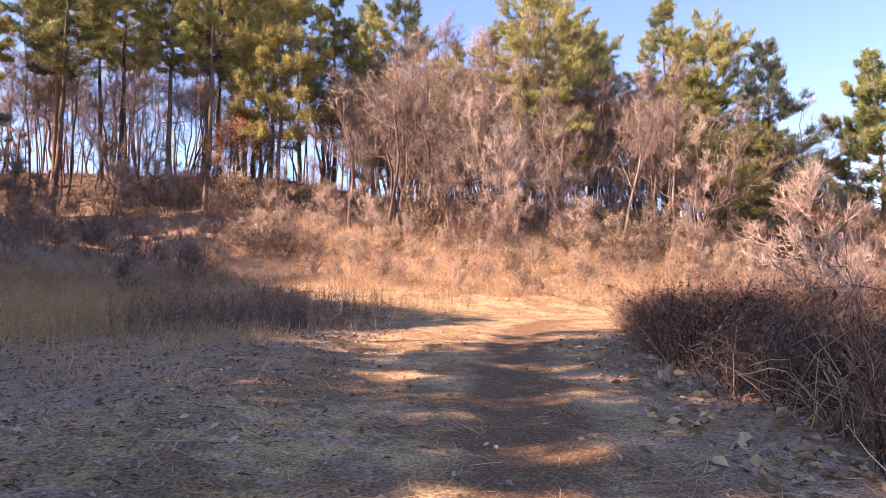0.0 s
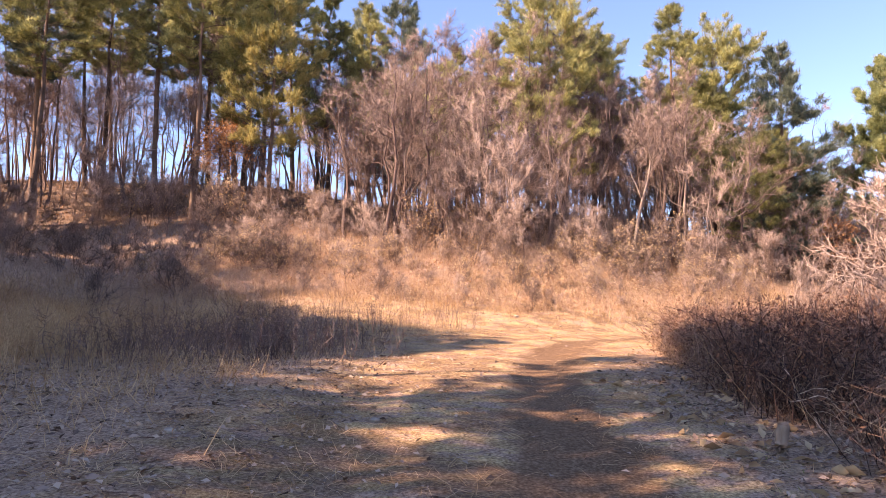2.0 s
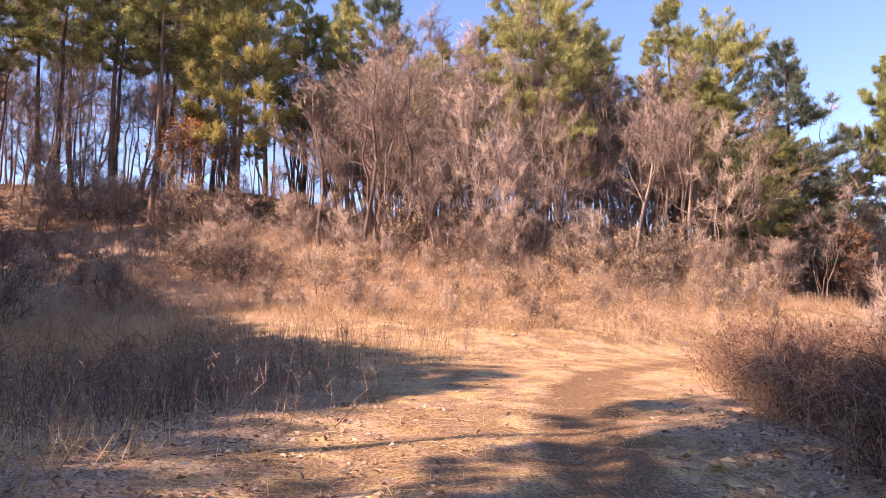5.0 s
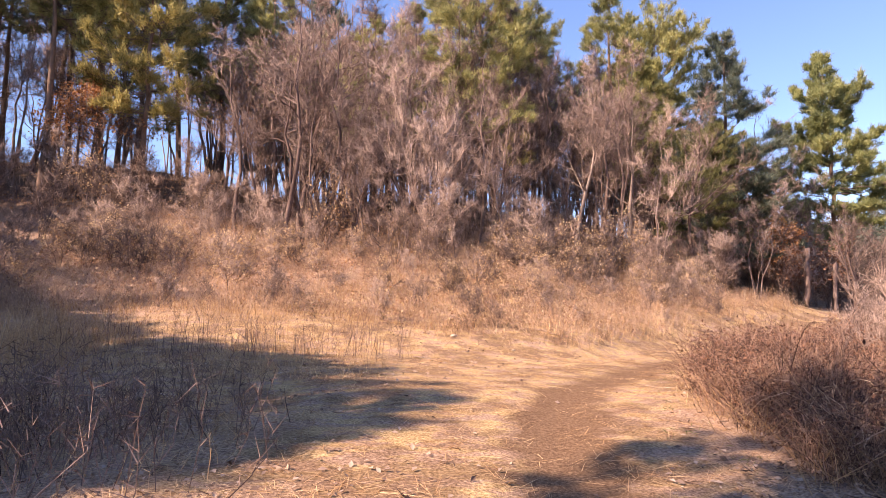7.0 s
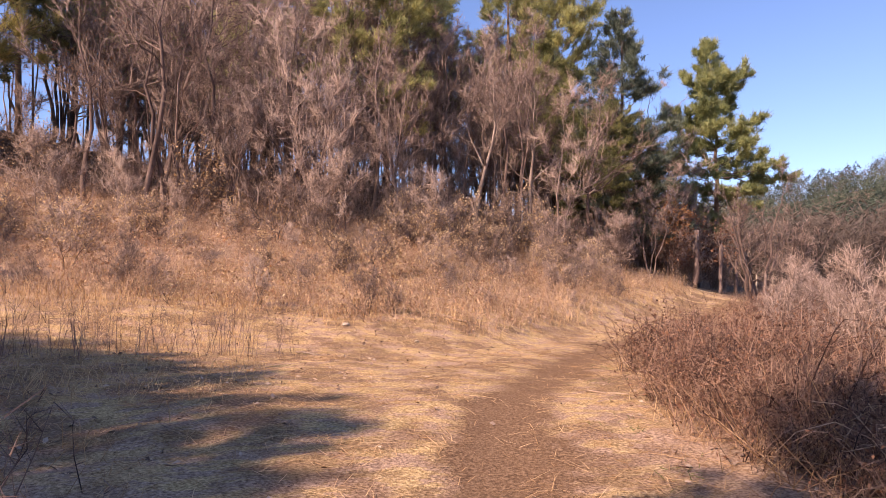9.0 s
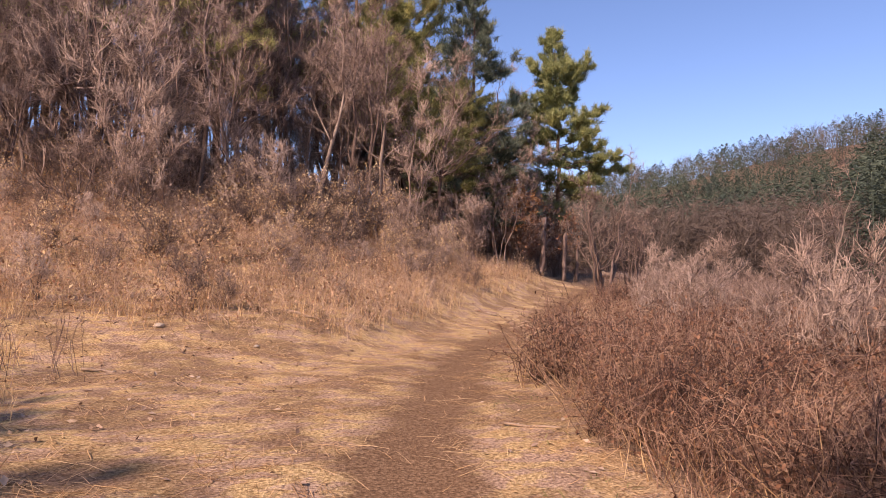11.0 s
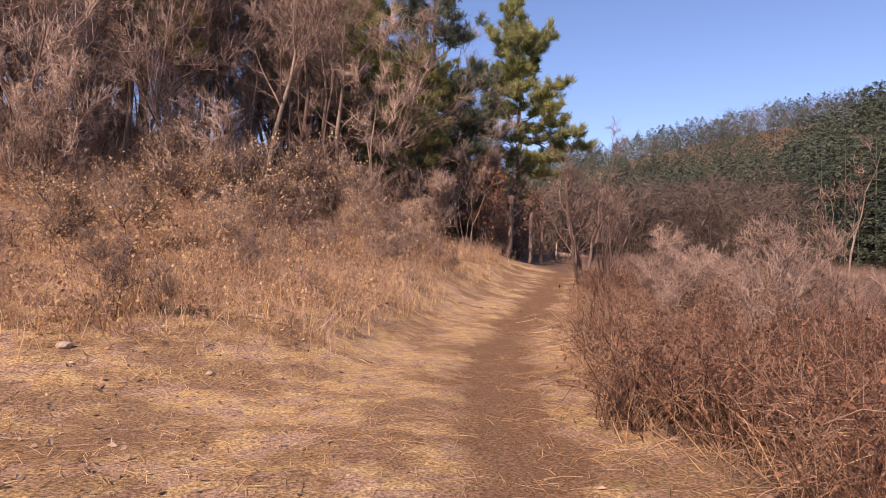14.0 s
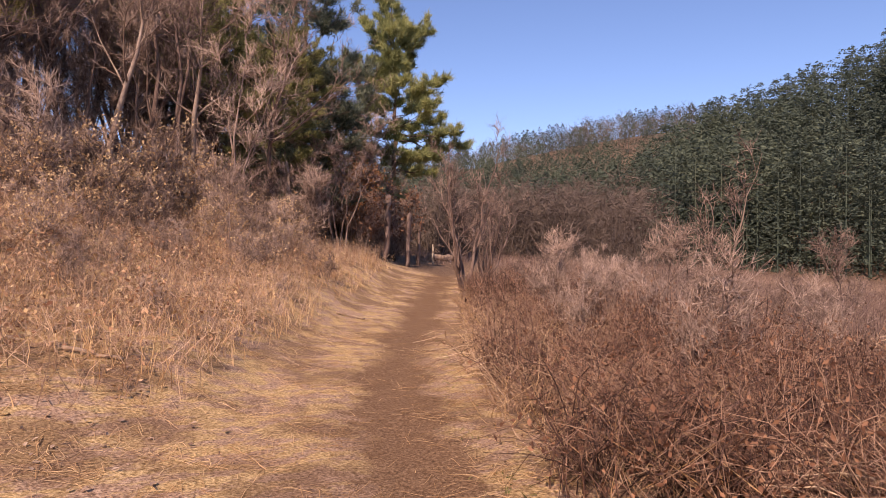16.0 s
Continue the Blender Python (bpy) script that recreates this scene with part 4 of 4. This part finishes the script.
def flat_straw(name, n, seed, mat, label, x0, x1, y0, y1, density, long=0.34, width=0.0055):
    p = scatter(n, x0, x1, y0, y1, density, seed)
    seeded(seed)
    w = Weave()
    k = len(p)
    a = np.random.uniform(0, math.tau, k)
    ln = np.random.uniform(0.3, 1.2, k) * long
    q = p + np.c_[np.cos(a) * ln, np.sin(a) * ln, np.zeros(k)]
    q[:, 2] = land(q[:, 0], q[:, 1]) + np.random.uniform(0.004, 0.05, k)
    p[:, 2] += 0.006
    w.blades(p, q, width, side=np.c_[np.zeros((k, 2)), np.ones(k)] + np.random.normal(0, 0.3, (k, 3)), bend=np.c_[np.random.normal(0, 0.02, (k, 2)), np.random.uniform(0, 0.02, k)])
    return stuff(name, w.mesh(name, mat), label, "grass")


flat_straw("flattened_straw", 300000, 6, M_STRAW, "flattened straw lying over the trampled ground", -12, 14, 2, 31, stubble_at)


def litter_at(x, y):
    t = trail_distance(x, y)
    return np.clip(0.25 + 0.75 * smooth(1.0, 1.8, t) * (1 - smooth(2.5, 3.5, t)) + 0.45 * smooth(-1.5, -3, t), 0, 1) * (1 - 0.95 * np.exp(-(t / 1.1) ** 2)) * np.where(y < 14, 1, 0.15)


lp = scatter(70000, -12, 6, 2.2, 28, litter_at, 7)
seeded(7)
lw = Weave()
lw.leaves(lp + [0, 0, 0.02], np.random.uniform(0.025, 0.09, len(lp)), 2.5, True)
twig_at = lp[::9]
lw2 = Weave()
ta = np.random.uniform(0, math.tau, len(twig_at))
tl = np.random.uniform(0.05, 0.22, len(twig_at))
te = twig_at + np.c_[np.cos(ta) * tl, np.sin(ta) * tl, np.zeros(len(ta))]
te[:, 2] = land(te[:, 0], te[:, 1]) + 0.02
lw2.spikes(twig_at + [0, 0, 0.012], te, np.random.uniform(0.003, 0.007, len(ta)))
stuff("fallen_twigs", lw2.mesh("fallen_twigs", M_CANE), "small dead twigs strewn over the litter", "twigs")
stuff("leaf_litter", lw.mesh("leaf_litter", M_LITTER), "fallen dry leaves scattered over the ground", "leaves")


bp_ = scatter(420, 1.9, 3.4, 3.2, 12, lambda x, y: np.full(x.shape, 0.6), 26)
seeded(26)
bw = Weave()
bw.leaves(bp_ + [0, 0, 0.03], np.random.uniform(0.09, 0.19, len(bp_)), 2.0, True)
stuff("large_leaves", bw.mesh("large_leaves", M_TAN), "large curled tan leaves below the brambles", "leaves")


def right_weeds(x, y):
    off = x - np.interp(y, EDGE_Y, EDGE_X)
    return smooth(0.0, 0.7, off) * (1 - smooth(9, 16, off)) * (0.3 + 0.7 * patchy(x, y, 2, 14))


weeds("trailside_stalks", scatter(34000, 2, 36, 3, 40, right_weeds, 8), 0.2, 0.85, 0.007, M_WEED, "dry reddish stalks among the brambles", 0.85, 8, 5)


def slant_stalks(x, y):
    off = x - np.interp(y, EDGE_Y, EDGE_X)
    return smooth(0.1, 0.5, off) * (1 - smooth(2.2, 4.5, off))


grass("slanting_stalks", scatter(3600, 2, 18, 3, 31, slant_stalks, 18), 0.35, 1.05, 0.010, M_STRAW, "long pale dead stalks leaning out of the brambles", 0.75, 18)
flat_straw("green_sprouts", 26000, 19, M_GREEN, "sparse green sprouts along the trail's edge", 1, 14, 3, 30, lambda x, y: np.exp(-((x - np.interp(y, EDGE_Y, EDGE_X) + 0.35) / 0.35) ** 2) * patchy(x, y, 1.5, 21, -0.2), 0.12, 0.008)


def straw_edge(x, y):
    off = x - np.interp(y, EDGE_Y, EDGE_X)
    return smooth(9, 15, y) * smooth(-0.15, 0.3, off) * (1 - smooth(0.8, 1.9, off)) * (0.06 + 0.6 * patchy(x, y, 1.6, 23, -0.1))


grass("trailside_grass", scatter(110000, 2, 26, 3, 38, straw_edge, 24), 0.12, 0.6, 0.007, M_STRAW, "straw-coloured dry grass along the trail's edge", 0.75, 24)


def field_at(x, y):
    off = x - np.interp(y, EDGE_Y, EDGE_X)
    return smooth(6, 10, off) * (1 - smooth(58, 72, x)) * (x > 12)


weeds("field_weeds", scatter(36000, 10, 75, 0, 60, field_at, 9), 0.3, 0.9, 0.02, M_DARKWEED, "dull brown dry weeds over the open field", 0.4, 9, 4)


# ---- far woods ----
def far_woods(name, n, box, density, h0, h1, clumps, mat, label, seed, shape):
    """Crowns of many small sprays on a wooded slope: drooping tiers for conifers, tangled twigs for bare trees."""
    p = scatter(n, *box, density, seed)
    seeded(seed)
    w = Weave()
    for x, y, z in p:
        h = random.uniform(h0, h1)
        wide = random.uniform(0.85, 1.2)
        u = np.random.uniform(0.02, 1, clumps) ** (1.15 if shape == "cone" else 0.8)
        if shape == "cone":
            u = np.where(np.random.random(clumps) < 0.7, np.round(u * 9) / 9 + np.random.normal(0, 0.015, clumps), u)
            rad = h * 0.27 * np.clip(1.04 - u, 0.02, 1) ** 0.6
        elif shape == "dome":
            rad = h * 0.32 * np.clip(1.02 - u ** 3, 0.02, 1)
        else:
            rad = h * 0.33 * np.sqrt(np.clip(1 - (u * 1.9 - 1.05) ** 2, 0.05, 1))
        rad = rad * wide * np.sqrt(np.random.uniform(0.15, 1, clumps))
        a = np.random.uniform(0, math.tau, clumps)
        c = np.c_[x + np.cos(a) * rad, y + np.sin(a) * rad, z + u * h]
        if shape != "bare":
            d = unit(np.c_[np.cos(a), np.sin(a), np.random.uniform(-0.45, 0.35, clumps)] + np.random.normal(0, 0.35, (clumps, 3)))
            size = h * np.random.uniform(0.5, 1.2, (clumps, 1)) * (0.018 if clumps > 500 else 0.032)
            w.blades(c - d * size, c + d * size, size[:, 0] * 0.75)
            w.spikes(np.array([[x, y, z - 0.5]]), np.array([[x, y, z + h]]), 0.010 * h)
        else:
            d = unit(np.c_[np.cos(a) * 0.5, np.sin(a) * 0.5, np.random.uniform(-0.1, 1.0, clumps)] + np.random.normal(0, 0.55, (clumps, 3)))
            size = h * np.random.uniform(0.05, 0.14, (clumps, 1))
            w.blades(c - d * size, c + d * size, np.random.uniform(0.05, 0.10, clumps))
            k = np.array([[x, y, z]]) + np.random.normal(0, 0.25, (2, 3)) * [1, 1, 0]
            w.spikes(k - [0, 0, 0.5], k + np.c_[np.random.normal(0, 0.12 * h, (2, 2)), [0.7 * h, 0.85 * h]], 0.006 * h)
    return stuff(name, w.mesh(name, mat), label, "woods")


def bearing(x, y):
    return np.degrees(np.arctan2(x - 2.0, y - 18.0))


def reach(x, y):
    return np.hypot(x - 2.0, y - 18.0)


def on_near_hill(x, y):
    return smooth(66, 70, bearing(x, y)) * smooth(66, 76, reach(x, y)) * (x < 118)


def on_mid_slope(x, y):
    a = bearing(x, y)
    return smooth(28, 34, a) * (a < 72) * smooth(78, 96, reach(x, y))


def brown_edge(x, y):
    a, r = bearing(x, y), reach(x, y)
    return smooth(25, 30, a) * (1 - smooth(64, 70, a)) * smooth(56, 62, r) * (1 - smooth(95, 120, r)) + 0.6 * (r > 190) * (a > 20) * (a < 75)


far_woods("far_conifer_wood", 1900, (58, 120, -50, 55), on_near_hill, 9, 14, 760, M_FAR, "dark green conifer wood covering the hillside", 51, "cone")
far_woods("far_pine_ridge", 2600, (50, 300, 20, 260), on_mid_slope, 6, 10, 210, M_FAR, "distant conifers on the ridge", 52, "dome")
far_woods("far_pine_slope", 900, (60, 150, 30, 130), on_mid_slope, 6, 9, 210, M_FAR, "conifers on the slope beyond the field", 54, "dome")
far_woods("far_bare_edge", 2200, (28, 120, 25, 110), brown_edge, 4.5, 8, 150, M_FAR_BARE, "leafless woods beyond the field", 53, "bare")
far_woods("far_bare_ridge", 2200, (70, 290, 35, 240), brown_edge, 6, 10, 80, M_FAR_BARE, "distant leafless trees along the ridge", 55, "bare")


# ---- small things by the trail ----
def wood_piece(name, p, q, r, mat, label, category, bumps=0.12, sides=9, seed=1):
    """A limb of wood from p to q with an uneven girth and closed ends."""
    seeded(seed)
    p, q = np.array(p, float), np.array(q, float)
    s = np.linspace(0, 1, 8)
    pts = p + s[:, None] * (q - p) + np.r_[[[0, 0, 0]], np.random.normal(0, bumps * r, (6, 3)), [[0, 0, 0]]]
    rad = r * (1 + np.random.normal(0, 0.08, 8)) * np.linspace(1, 0.85, 8)
    pts = np.r_[pts[:1], pts, pts[-1:]]
    rad = np.r_[0.001, rad, 0.001]
    w = Weave()
    w.tube(pts, rad, sides)
    return tagged(new(name, w.mesh(name, mat, False)), label, category, kind="thing")


def on_ground(x, y, up=0.0):
    return (x, y, ground_z(x, y) + up)


for k, (x, y, x2, y2, r) in enumerate([(5.2, 26.7, 5.75, 26.35, 0.028), (1.2, 23.5, 1.6, 23.3, 0.022), (13.2, 31.3, 13.9, 31.0, 0.03), (4.6, 18.6, 5.0, 18.2, 0.014), (1.9, 11.6, 2.25, 11.4, 0.014)]):
    wood_piece("stick", on_ground(x, y, r * 1.6), on_ground(x2, y2, r * 0.8), r, M_WOOD, "broken dead stick lying on the trampled straw", "stick", 0.5, 6, 60 + k)
wood_piece("fallen_log", on_ground(38.3, 50.6, 0.24), on_ground(41.0, 49.6, 0.24), 0.24, M_WOOD, "cut log lying beside the far end of the trail", "log", 0.1, 12, 70)
for k, (x, y, h, r) in enumerate([(25.6, 42.2, 3.4, 0.17), (28.0, 43.0, 3.2, 0.14), (30.6, 44.6, 2.6, 0.12)]):
    wood_piece("tree_snag", on_ground(x, y, -0.1), on_ground(x + 0.15, y, h), r, M_BARK, "dark bare trunk standing beside the trail", "tree trunk", 0.2, 9, 75 + k)
wood_piece("wooden_post", on_ground(34.2, 46.6, -0.1), on_ground(34.2, 46.6, 1.3), 0.07, M_STONE, "pale short post standing beside the trail", "post", 0.05, 8, 82)
wood_piece("tree_stump", on_ground(2.64, 7.85, -0.05), on_ground(2.68, 7.87, 0.28), 0.055, M_WOOD, "small cut stump at the bramble's edge", "stump", 0.1, 9, 80)


def stone(x, y, r, seed):
    seeded(seed)
    bm = bmesh.new()
    bmesh.ops.create_icosphere(bm, subdivisions=2, radius=r)
    for v in bm.verts:
        v.co *= 1 + 0.35 * noise.noise(v.co / r * 0.9 + Vector((seed, 0, 0)))
        v.co.z *= 0.6
    me = bpy.data.meshes.new("stone")
    bm.to_mesh(me)
    bm.free()
    me.materials.append(M_STONE)
    ob = new("stone", me)
    ob.location = on_ground(x, y, r * 0.25)
    return tagged(ob, "pale stone lying in the dry grass", "stone", kind="thing")


for k, (x, y, r) in enumerate([(2.5, 25.6, 0.09), (-0.9, 8.6, 0.05), (-1.3, 8.9, 0.04), (-2.4, 7.4, 0.05), (3.9, 24.6, 0.05)]):
    stone(x, y, r, 90 + k)

for ob in STOCKS:
    assert ob.name in used
